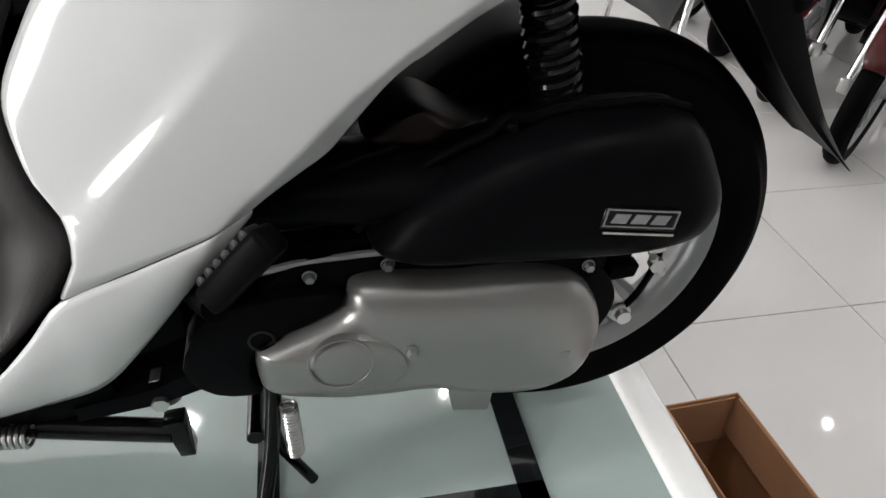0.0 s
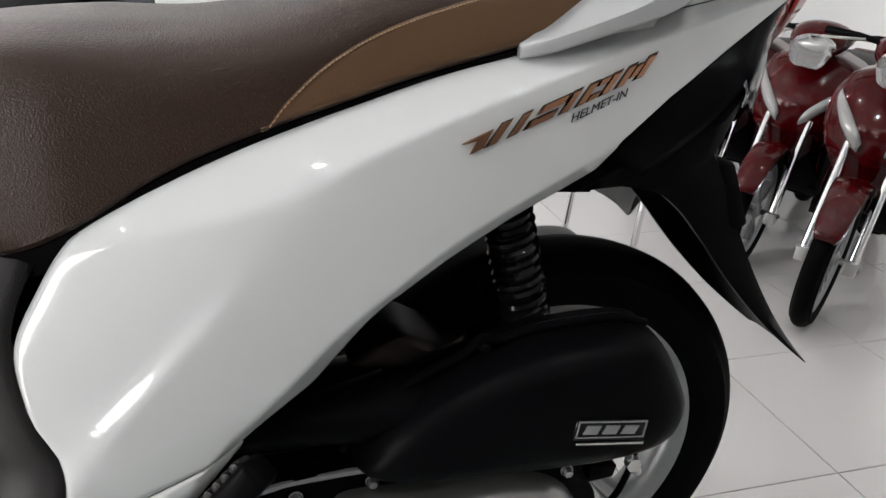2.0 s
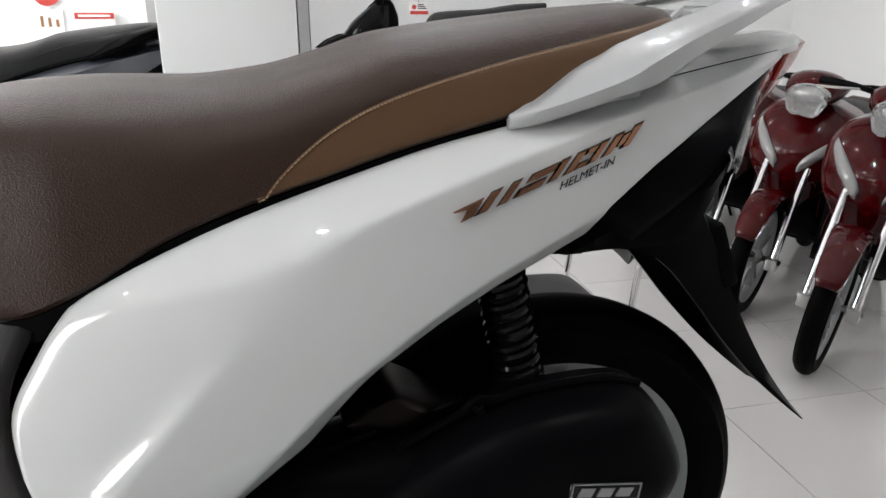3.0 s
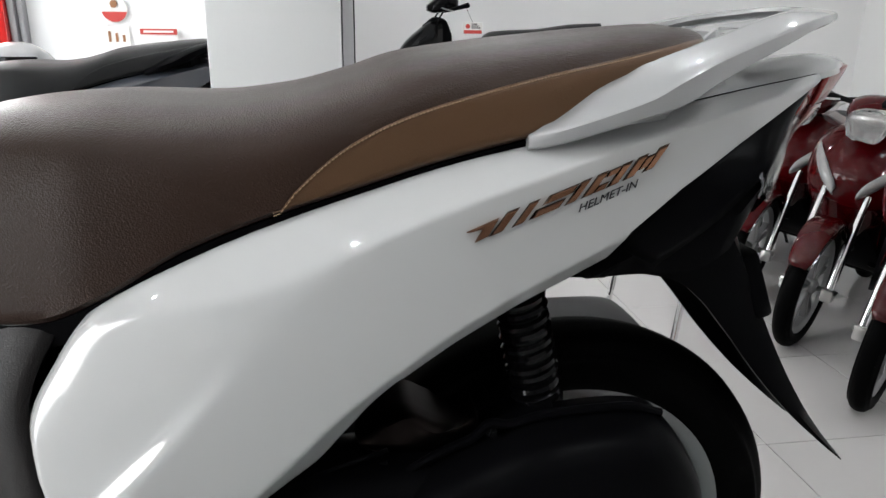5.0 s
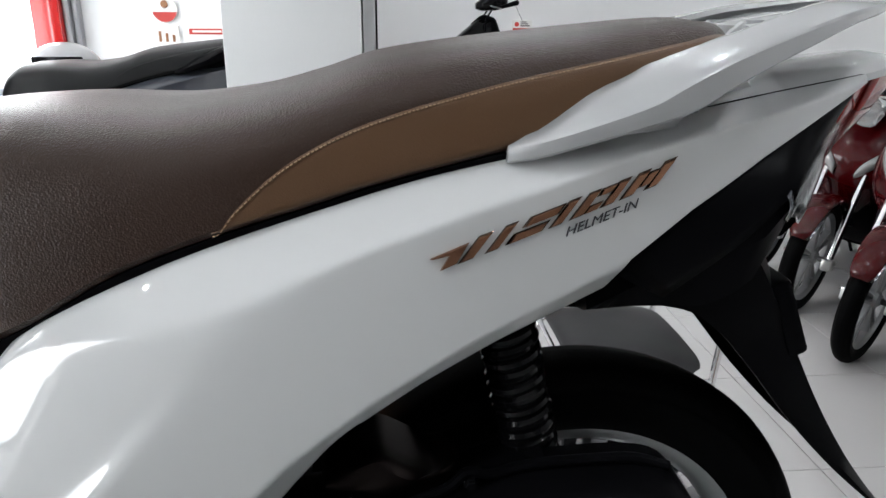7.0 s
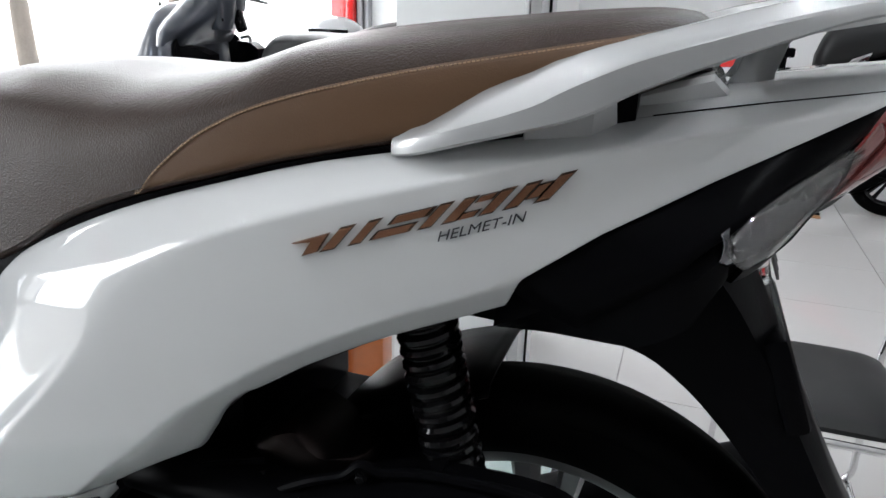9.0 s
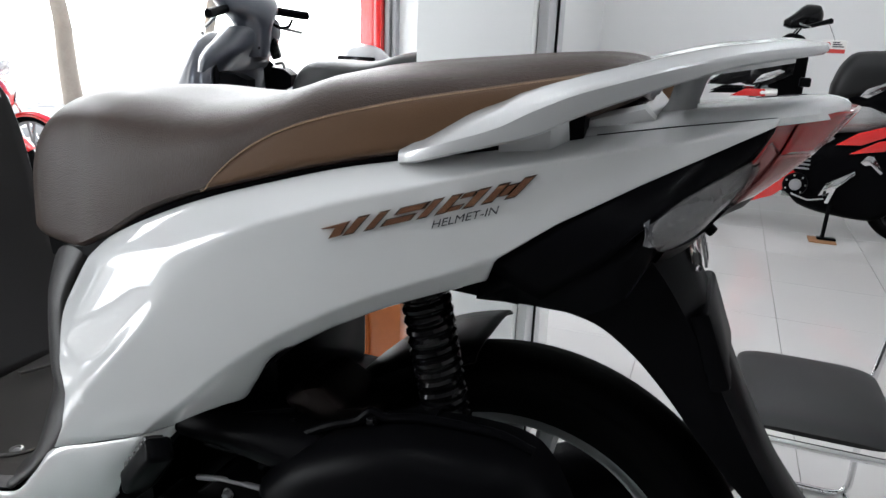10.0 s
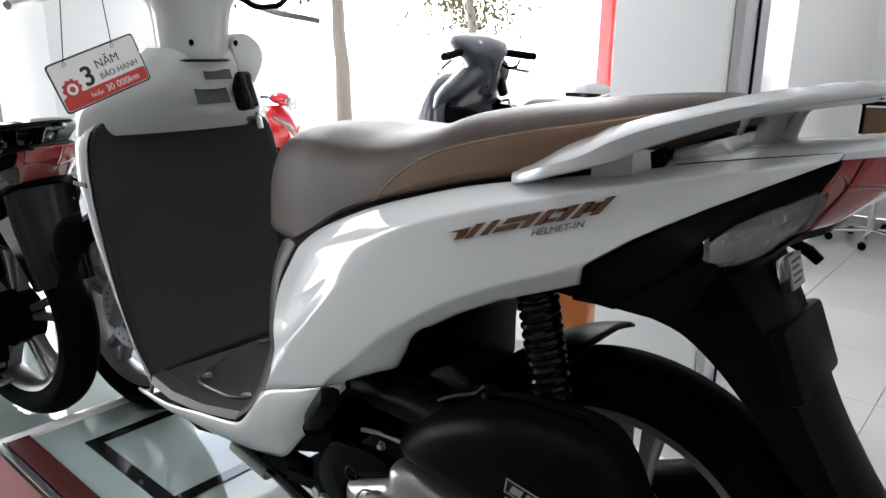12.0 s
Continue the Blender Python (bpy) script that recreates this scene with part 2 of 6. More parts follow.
INK = tone("dark_ink", (0.025, 0.025, 0.03), 0.6)
REDINK = tone("red_print", (0.52, 0.055, 0.045), 0.5, 0, 0.1, 9, 90)
PLASTICWRAP = tone("crumpled_clear_film", (0.80, 0.80, 0.80), 0.12, 0.0, 0.3, 30, 70, 0.2, coat=0.6, trans=0.75)
ASPHALT = tone("pale_concrete_ground", (0.58, 0.57, 0.55), 0.9, 0, 0.15, 0.5, 9, 0.05)
BARK = tone("tree_bark", (0.48, 0.41, 0.33), 0.9, 0, 0.4, 5, 40, 0.2)
LEAF = tone("green_leaf", (0.20, 0.18, 0.07), 0.6, 0, 0.4, 3, 20)

# ---- the room ----
FLOOR_Z, GL = 0.0, 0.51   # showroom floor and the top of the glass platform


def slab(name, bm, material, label, category="wall"):
    return tagged(part(name, bm, material, None), label, category, kind="structure")


floor = slab("floor", box(-3.8, 5.2, -5.2, 6.3, -0.12, -0.006), GROUT, "glossy white floor tiles with thin grey joints", "floor")
slab("wall_back", box(-0.98, 5.2, 6.3, 6.5, 0, CEIL), WALL, "plain white painted back wall of the showroom")
slab("wall_poster", box(-2.0, -0.98, 4.0, 4.2, 0, CEIL), WALL, "bright white painted wall beside the shop entrance")
slab("wall_return", box(-1.18, -0.98, 4.2, 6.5, 0, CEIL), WALL, "short white wall that closes the recess")
slab("wall_right", box(5.2, 5.4, -10.2, 6.5, 0, CEIL), WALL, "plain white painted side wall of the showroom")
# unseen floor and near wall, set far back so less light bounces onto the flank
slab("floor_rear", box(-3.8, 5.2, -10.0, -5.2, -0.12, -0.001), TILE, "unseen glossy white floor added out to the far near-side wall", "floor")
slab("wall_near", box(-3.8, 5.2, -10.2, -10.0, 0, CEIL), WALL, "unseen plain white wall set far back on the near side")
# out of view; its length limits how much daylight the side opening lets in
slab("wall_left", box(-4.0, -3.8, -10.2, -2.55, 0, CEIL), WALL, "plain white painted wall beside the window")
slab("ceiling", box(-4.0, 5.4, -10.2, 6.5, CEIL, CEIL + 0.15), CEILING, "flat white ceiling with recessed downlights", "ceiling")
column = slab("column", box(-0.49, -0.23, 0.80, 1.00, 0, CEIL, 0.004), WALL, "white square column with a grey metal side channel", "column")
part("side_channel", box(-0.227, -0.205, 0.83, 0.985, 0.0, CEIL, 0.002), PALEMETAL, column, "grey metal channel")
part("channel_groove", box(-0.204, -0.200, 0.900, 0.909, 0.0, CEIL), BLACK, column)
pillar = slab("column_entrance", box(-3.75, -3.30, 0.65, 1.2, 0, CEIL, 0.004), WALL, "white square column at the entrance", "column")
part("side_channel", box(-3.82, -3.755, 0.70, 0.95, 0.0, CEIL, 0.002), BLACK, pillar, "dark metal door frame")
slab("lintel", box(-3.8, -2.0, 4.0, 4.2, 2.95, CEIL), WALL, "white beam over the shop entrance", "beam")
slab("wall_between", box(-4.0, -3.8, -0.95, -0.05, 0, 2.95), WALL, "white wall between the shop windows")
slab("lintel_side", box(-4.0, -3.8, -2.55, 4.2, 2.95, CEIL), WALL, "white beam over the side window", "beam")
tagged(part("banner_post", box(-2.22, -2.06, 3.86, 3.98, 0, 2.9, 0.006), RED), "tall red banner strip beside the entrance", "banner")
slab("door_frame", join(box(-2.055, -2.02, 3.9, 3.998, 0, 2.75, 0.003), box(-2.015, -1.985, 3.93, 3.998, 0, 2.75, 0.003)), FRAME, "grey aluminium door frame", "door frame")
for k, y in enumerate((0.50,)):
    slab("window_frame_%d" % (k + 1), box(-3.74, -3.66, y - 0.035, y + 0.035, 0, 2.95, 0.004), FRAME, "grey aluminium upright of the shop window", "window frame")
slab("ground", box(-120, 60, -60, 120, -0.30, -0.14), ASPHALT, "sunlit pale concrete ground outside the shop", "ground")

# ---- the glass platform ----
platform = thing("display_platform", "display platform with pale green glass top and white trim", "platform", (0, 0, 0))
PX0, PX1, PY0, PY1 = -1.36, 0.115, -0.75, 0.60
part("glass_top", box(PX0, PX1, PY0, PY1, GL - 0.02, GL), FROST, platform, "pale green glass top")
part("trim", box(PX1, PX1 + 0.055, PY0 - 0.05, PY1 + 0.05, GL - 0.09, GL + 0.012, 0.012, 3), RIM, platform, "rounded white trim")
part("side_board", box(PX1 + 0.002, PX1 + 0.040, PY0 - 0.04, PY1 + 0.04, 0.0, GL - 0.092), RIM, platform)
part("side_board", box(PX0, PX1, PY0 - 0.05, PY0 - 0.002, 0.0, GL - 0.002), RIM, platform)
part("side_board", box(PX0, PX1, PY1 + 0.002, PY1 + 0.05, 0.0, GL - 0.002), RIM, platform)
part("base", box(PX0, PX1, PY0, PY1, 0.0, GL - 0.024), RIM, platform)
for a, b, c, d in ((-0.071, -0.036, -0.19, 0.6), (-0.389, -0.362, -0.19, 0.6), (-0.389, -0.036, -0.19, -0.155)):
    part("black_band", box(a, b, c, d, GL + 0.0005, GL + 0.003), BLACKBAND, platform, "black glass band")
for a, b, c, d in ((-1.245, -1.215, -0.16, 0.10), (-0.90, -0.87, -0.16, 0.10), (-1.245, -0.87, -0.19, -0.16), (-1.245, -0.87, 0.10, 0.13)):
    part("black_band", box(a, b, c, d, GL + 0.0005, GL + 0.003), BLACKBAND, platform, "black glass band")
part("trim", box(-1.398, -1.362, PY0, PY1, GL - 0.09, GL + 0.008, 0.006), RIM, platform, "white trim")

# ---- the white scooter ----
AXZ, TR = 0.785, 0.259
scooter = thing("scooter", "pearl white scooter, brown and tan seat, on its centre stand", "scooter", (0, 0, 0))

# side panels: rows of share, top edge x z, bottom edge x z
SIDE = [
    (0.00, 0.198, 1.316, 0.196, 1.310), (0.10, 0.120, 1.304, 0.101, 1.258), (0.20, 0.050, 1.292, 0.040, 1.222), (0.28, -0.010, 1.281, -0.008, 1.187),
    (0.33, -0.050, 1.274, -0.020, 1.160), (0.45, -0.140, 1.257, -0.105, 1.128), (0.55, -0.220, 1.235, -0.160, 1.100), (0.65, -0.300, 1.210, -0.222, 1.060),
    (0.73, -0.370, 1.182, -0.252, 1.020), (0.80, -0.438, 1.147, -0.276, 0.990), (0.86, -0.474, 1.102, -0.295, 0.983), (0.91, -0.498, 1.048, -0.315, 0.974),
    (0.94, -0.492, 1.010, -0.325, 0.969), (0.968, -0.471, 0.968, -0.331, 0.966), (0.98, -0.470, 0.950, -0.334, 0.965), (1.00, -0.488, 0.911, -0.337, 0.963),
]
# half width by x, then the shoulder line, the top edge and the low bevel by x, and the front crease by z
WIDTH = [(-0.52, 0.213), (-0.44, 0.209), (-0.37, 0.204), (-0.30, 0.198), (-0.22, 0.190), (-0.14, 0.179), (-0.05, 0.160), (-0.01, 0.150), (0.05, 0.134), (0.12, 0.110), (0.20, 0.080)]
SHOULDER = [(-0.52, 1.060), (-0.45, 1.092), (-0.382, 1.123), (-0.303, 1.162), (-0.232, 1.196), (-0.138, 1.230), (-0.082, 1.246), (0.0, 1.268), (0.10, 1.289), (0.20, 1.310)]
TOPEDGE = [(-0.52, 1.080, 0.150), (-0.438, 1.147, 0.150), (-0.37, 1.182, 0.152), (-0.30, 1.210, 0.152), (-0.22, 1.235, 0.148), (-0.14, 1.257, 0.140), (-0.05, 1.274, 0.126), (0.05, 1.292, 0.100), (0.12, 1.304, 0.086), (0.20, 1.3165, 0.070)]
BEVEL = [(-0.52, 0.800), (-0.42, 0.895), (-0.362, 0.961), (-0.302, 1.014), (-0.248, 1.063), (-0.145, 1.130), (-0.06, 1.168), (0.0, 1.188), (0.06, 1.190), (0.20, 1.230)]
CREASE = [(0.88, -0.500), (0.911, -0.483), (0.97, -0.452), (1.048, -0.380), (1.11, -0.323), (1.16, -0.28), (1.30, -0.18)]


def soft_least(r, *h):
    m = min(h)
    return m - r * math.log(sum(math.exp((m - q) / r) for q in h))


def side_y(x, z):
    """Half width of the body at x and z: flat flank, shoulder, low bevel and front facet melted into one another."""
    w, zc, zb = smooth_table(WIDTH, x)[0], smooth_table(SHOULDER, x)[0], smooth_table(BEVEL, x)[0]
    zt, yt = smooth_table(TOPEDGE, x)
    xc = smooth_table(CREASE, z)[0]
    flank = w - 0.5 * (z - (zc + zb) / 2) ** 2
    top = w - (w - yt) / max(0.008, zt - zc) * (z - zc)
    low = w - 0.9 * (zb - z)
    d = xc - x
    ridge = 0.0008 * math.exp(-(d / 0.010) ** 2) * min(1.0, max(0.0, (1.12 - z) / 0.06))
    step = 0.0075 * min(1.0, max(0.0, (1.125 - z) / 0.10)) * (1 - math.exp(-(d / 0.016) ** 2)) if d > 0 else 0.0
    facet = w - 0.20 * d - (0.9 * d * d if d > 0 else 0) - step
    front = min(1.0, max(0.0, (-0.22 - x) / 0.16))
    h = soft_least(0.0016 + 0.0075 * front, flank, top)
    return soft_least(0.0007, soft_least(0.0014, h, facet) + ridge, low)


def side_point(s, v):
    tx, tz, bx, bz = smooth_table(SIDE, s)
    if s < 0.62:
        cols = list(zip(*SIDE))
        bx, bz = float(np.interp(s, cols[0], cols[3])), float(np.interp(s, cols[0], cols[4]))
    x, z = tx + (bx - tx) * v, tz + (bz - tz) * v
    lip = 0.004 * max(0.0, 1 - v / 0.03) ** 2 + 0.004 * max(0.0, (v - 0.97) / 0.03) ** 2
    return (x, -side_y(x, z) + lip, z)


def on_side(x, z):
    """The panel's y where it passes x and z."""
    return -side_y(x, z)


rings = [[side_point(s, v) for v in np.linspace(0, 1, 81)] for s in np.linspace(0, 1, 131)]
for side in (1, -1):
    bm = loft([[(x, y * side, z) for x, y, z in r] for r in rings], False, False)
    thick(part("side_panel", bm, WHITE, scooter, "pearl white side panel", sharp=60), 0.003, -1 if side > 0 else 1)

# lower fairing under the seam: rows of share, top edge x y z, bottom edge x y z
LOWER = [
    (0.00, -0.338, -0.184, 0.9610, -0.342, -0.176, 0.950),
    (0.12, -0.376, -0.199, 0.9475, -0.393, -0.180, 0.892),
    (0.30, -0.430, -0.206, 0.9290, -0.447, -0.180, 0.828),
    (0.45, -0.489, -0.207, 0.9080, -0.495, -0.176, 0.780),
    (0.55, -0.524, -0.207, 0.868, -0.548, -0.170, 0.760),
    (0.65, -0.575, -0.204, 0.822, -0.620, -0.166, 0.742),
    (0.78, -0.690, -0.204, 0.797, -0.730, -0.162, 0.731),
    (0.90, -0.800, -0.206, 0.778, -0.830, -0.160, 0.732),
    (1.00, -0.905, -0.203, 0.772, -0.930, -0.150, 0.742),
]
for side in (1, -1):
    rr = []
    for s in np.linspace(0, 1, 41):
        tx, ty, tz, bx, by, bz = smooth_table(LOWER, s)
        ty = on_side(tx, tz) if s < 0.45 else ty + (on_side(-0.489, 0.908) + 0.207) * max(0.0, 1 - (s - 0.45) / 0.25)
        ring = []
        for v in np.linspace(0, 1, 13):
            bulge = 0.004 * math.sin(math.pi * v) * min(1, s * 4)
            ring.append((tx + (bx - tx) * v, ((ty + (by - ty) * v ** 1.9) - bulge) * side, tz + (bz - tz) * v))
        rr.append(ring)
    thick(part("lower_fairing", loft(rr, False, False), WHITE, scooter, "pearl white lower fairing"), 0.003, -1 if side > 0 else 1)

# seat: rows of x, centre height, shoulder height, lower edge height, half width at the bottom
SEATROWS = [
    (-0.628, 1.150, 1.145, 1.138, 0.020),
    (-0.618, 1.205, 1.180, 1.127, 0.075),
    (-0.590, 1.258, 1.225, 1.122, 0.105),
    (-0.545, 1.284, 1.255, 1.122, 0.125),
    (-0.490, 1.292, 1.268, 1.126, 0.142),
    (-0.440, 1.294, 1.272, 1.146, 0.153),
    (-0.370, 1.292, 1.272, 1.186, 0.156),
    (-0.300, 1.299, 1.280, 1.213, 0.156),
    (-0.240, 1.314, 1.296, 1.231, 0.153),
    (-0.190, 1.330, 1.314, 1.246, 0.149),
    (-0.120, 1.341, 1.326, 1.263, 0.143),
    (-0.050, 1.349, 1.336, 1.278, 0.133),
    (0.020, 1.356, 1.344, 1.298, 0.116),
    (0.055, 1.358, 1.346, 1.312, 0.104),
    (0.078, 1.356, 1.345, 1.322, 0.086),
    (0.090, 1.348, 1.341, 1.328, 0.060),
    (0.096, 1.340, 1.336, 1.331, 0.030),
]


def seat_ring(x, grow=0.0):
    c, s, b, w = smooth_table(SEATROWS, x)
    half = [(w * 0.90, b - 0.004), (w + 0.002, b + 0.006), (w, b + (s - b) * 0.35), (w * 0.97, b + (s - b) * 0.68), (w * 0.88, s - 0.003), (w * 0.74, s + (c - s) * 0.42), (w * 0.50, s + (c - s) * 0.82), (w * 0.25, c - 0.0015), (0, c)]
    rows = [(i, *p) for i, p in enumerate(half)]
    pts = [smooth_table(rows, u) for u in np.linspace(0, len(half) - 1, 25)]
    left = [(x, -(p[0] + grow), p[1]) for p in pts]
    return left + [(x, p[0] + grow, p[1]) for p in reversed(pts[:-1])]


xs = np.concatenate([np.linspace(-0.628, -0.58, 10), np.linspace(-0.57, 0.06, 70), np.linspace(0.065, 0.096, 9)])
seat = part("seat", loft([seat_ring(x) for x in xs], True, True), SEAT, scooter, "dark brown grained leather seat")
# tan inserts on both flanks, bounded above by a stitched line
TANTOP = [(-0.303, 1.210), (-0.283, 1.235), (-0.243, 1.267), (-0.196, 1.289), (-0.130, 1.308), (-0.087, 1.318), (-0.019, 1.331), (0.030, 1.340), (0.070, 1.346), (0.094, 1.340)]


def on_seat(x, z, grow):
    ring = seat_ring(x, grow)[:25]
    for a, b in zip(ring, ring[1:]):
        if min(a[2], b[2]) <= z <= max(a[2], b[2]) + 1e-9:
            t = (z - a[2]) / ((b[2] - a[2]) or 1e-9)
            return (x, a[1] + (b[1] - a[1]) * t, z)
    return (x, ring[-1][1] if z > ring[-1][2] else ring[1][1], z)


tan_cols = []
for x in np.linspace(-0.302, 0.088, 70):
    top = smooth_table(TANTOP, x)[0]
    low = smooth_table(SEATROWS, x)[2] + 0.004
    top = max(low + 0.0005, min(top, smooth_table(SEATROWS, x)[0] - 0.006))
    tan_cols.append([on_seat(x, low + (top - low) * k / 10, 0.0016) for k in range(11)])
for side in (1, -1):
    ob = part("side_insert", loft([[(x, y * side, z) for x, y, z in r] for r in tan_cols], False, False), TAN, seat, "tan leather side insert")
    thick(ob, 0.0025, -1 if side > 0 else 1)
    st = []
    for i in range(0, 69):
        for h in (0.15, 0.62):
            a, b = Vector(tan_cols[i][10]), Vector(tan_cols[i + 1][10])
            p, q = a.lerp(b, h), a.lerp(b, h + 0.33)
            off = Vector((0, -0.0012, -0.0018))
            st.append(tube([(p + off) * 1.0, (q + off) * 1.0], 0.00055, 5))
    bm = join(*st)
    if side < 0:
        for v in bm.verts:
            v.co.y = -v.co.y
    part("stitching", bm, THREAD, seat, "row of tan stitches")
# black base under the seat
bm = loft([[(x, sgn * (smooth_table(SEATROWS, x)[3] * f), smooth_table(SEATROWS, x)[2] + dz) for sgn, f, dz in ((-1, 0.985, 0.0), (-1, 0.97, -0.022), (1, 0.97, -0.022), (1, 0.985, 0.0))] for x in np.linspace(-0.56, 0.05, 40)], True, True)
part("seat_base", bm, BLACK, scooter, "black plastic seat base")

# dark grey front cover below the seat, between the panels
FRONT = [(1.158, -0.455, -0.590, 0.130), (1.06, -0.500, -0.600, 0.158), (0.985, -0.486, -0.600, 0.176), (0.95, -0.468, -0.598, 0.186), (0.91, -0.490, -0.600, 0.194), (0.86, -0.537, -0.605, 0.196), (0.815, -0.590, -0.645, 0.196)]
rr = []
for z, xe, xc, w in FRONT:
    rr.append([(xe + (xc - xe) * max(0.0, math.sin(a)) ** 0.95, -w * math.cos(a) * (0.96 + 0.04 * abs(math.cos(a))), z) for a in np.linspace(0, math.pi, 31)])
rows = [(i, *np.array(r).ravel()) for i, r in enumerate(rr)]
fine = [smooth_table(rows, u).reshape(-1, 3).tolist() for u in np.linspace(0, len(rr) - 1, 40)]
thick(part("under_seat_cover", loft(fine, False, False), GREY, scooter, "dark grey plastic cover under the seat"), 0.003)

# rear wheel
INTAKE = tone("dark_polished_metal", (0.020, 0.016, 0.015), 0.42, 1.0, 0.2, 9, 120, 0.01)
GROOVE = tone("tread_groove", (0.05, 0.048, 0.045), 0.85)


def wheel(name, parent, centre, R, width, rimr, label, spokes=5, turn=0.0, tread=False, paint=None):
    w = new(name)
    w.parent = parent
    w.matrix_local = pose(*centre, 0, 0, turn)
    w["label"] = label
    h = width / 2
    prof = [(rimr - 0.006, -h * 0.62), (rimr + 0.004, -h * 0.80), (rimr + 0.022, -h * 0.98), (rimr + 0.040, -h), (R - 0.022, -h * 0.86), (R - 0.010, -h * 0.66), (R - 0.003, -h * 0.36), (R, 0)]
    rows = [(i, *p) for i, p in enumerate(prof)]
    pr = [tuple(smooth_table(rows, u)) for u in np.linspace(0, len(prof) - 1, 22)]
    full = pr + [(r, -y) for r, y in reversed(pr[:-1])]
    tyre = part("tyre", lathe(full, 96), RUBBER, w, "black rubber tyre")
    if tread:
        n = 40
        gro = []
        for k in range(n):
            for sg in (-1, 1):
                b = box(-0.0028, 0.0028, -h * 0.26, h * 0.26, -0.004, 0.0012)
                b.transform(pose(0, sg * h * 0.42, R - 0.0075, -sg * 22, 0, sg * 32))
                b.transform(Matrix.Rotation(2 * math.pi * k / n + (0.078 if sg > 0 else 0), 4, "Y"))
                gro.append(b)
        tagged(part("tread_ribs", join(*gro), GROOVE, tyre), kind="stuff")
    rp = [(rimr + 0.006, -h * 0.66), (rimr + 0.007, -h * 0.72), (rimr + 0.001, -h * 0.74), (rimr - 0.006, -h * 0.66), (rimr - 0.014, -h * 0.56), (rimr - 0.022, -h * 0.36), (rimr - 0.024, 0)]
    rpf = rp + [(r, -y) for r, y in reversed(rp[:-1])]
    rim = part("rim", lathe(rpf, 96), paint or ALU, w, "alloy rim")
    hub = part("hub", lathe([(0.0001, -0.040), (0.020, -0.040), (0.026, -0.034), (0.034, -0.030), (0.040, 0.0), (0.034, 0.030), (0.0001, 0.034)], 32), paint or ALU, w)
    for k in range(spokes):
        for d in (-0.14, 0.14):
            a = 2 * math.pi * k / spokes + 0.3
            p = Vector((0.030 * math.cos(a + d * 1.5), 0, 0.030 * math.sin(a + d * 1.5)))
            q = Vector(((rimr - 0.020) * math.cos(a + d), 0, (rimr - 0.020) * math.sin(a + d)))
            mid = p.lerp(q, 0.5)
            u = (q - p).normalized()
            sd = Vector((-u.z, 0, u.x))
            rings = []
            for t, wd, th in ((0, 0.011, 0.017), (0.5, 0.008, 0.013), (1, 0.013, 0.015)):
                c = p.lerp(q, t)
                rings.append([c + sd * wd + Vector((0, -th * 0.6, 0)), c + sd * wd * 0.6 + Vector((0, -th, 0)), c - sd * wd * 0.6 + Vector((0, -th, 0)), c - sd * wd + Vector((0, -th * 0.6, 0)), c - sd * wd + Vector((0, th, 0)), c + sd * wd + Vector((0, th, 0))])
            part("spoke", loft(rings), paint or ALU, w)
    return w


rear = wheel("rear_wheel", scooter, (0, 0.0, AXZ), TR, 0.092, 0.191, "rear wheel with a black tyre on a silver alloy rim")
front = wheel("front_wheel", scooter, (-1.315, 0.0, GL + 0.262), 0.262, 0.084, 0.192, "front wheel turned to one side", turn=8)
part("brake_drum", lathe([(0.0001, -0.050), (0.060, -0.050), (0.068, -0.044), (0.070, 0.02)], 40), BLACK, rear, "black brake drum")
dp = [(0.050, -0.030), (0.094, -0.030), (0.095, -0.028), (0.094, -0.026), (0.050, -0.026)]
part("brake_disc", lathe(dp, 64), STEEL, front, "drilled steel brake disc")
part("disc_hole_ring", join(*[lathe([(0.0035, -0.0312), (0.0030, -0.0308), (0.0001, -0.0308)], 8, "y", (0.075 * math.cos(a), 0, 0.075 * math.sin(a))) for a in np.linspace(0, 6.283, 25)[:-1]]), BLACK, front)

# black inner mudguard behind the panels and over the tyre
arc = []
for a in np.linspace(radians(99.5), radians(176), 30):
    r = TR + 0.018
    k0 = 0.965 - 0.10 * min(1.0, (a - radians(99.5)) / radians(22))
    arc.append([(r * math.cos(a) * k, y, AXZ + r * math.sin(a) * k) for y, k in ((-0.072, k0), (-0.070, 0.97), (-0.060, 0.992), (-0.03, 1.0), (0.03, 1.0), (0.060, 0.992), (0.070, 0.97), (0.072, k0))])
thick(part("inner_mudguard", loft(arc, False, False), BLACK, scooter, "matt black inner mudguard"), 0.003)
# black under-body closing the space between the panels
rr = []
for x, zb, zt, w in ((-0.50, 0.80, 1.10, 0.13), (-0.42, 0.86, 1.14, 0.14), (-0.33, 0.965, 1.17, 0.14), (-0.26, 1.02, 1.20, 0.135), (-0.18, 1.105, 1.22, 0.13), (-0.08, 1.135, 1.25, 0.10), (0.0, 1.125, 1.27, 0.085)):
    rr.append([(x, -w, zb), (x, w, zb), (x, w * 0.9, zt), (x, -w * 0.9, zt)])
part("battery_box", box(-0.45, -0.262, -0.10, 0.12, 0.92, 1.10, 0.012), BLACK, scooter)
part("under_body", loft(rr), BLACK, scooter, "matt black under-body")

LABEL = tone("pale_grey_label", (0.26, 0.26, 0.26), 0.5)
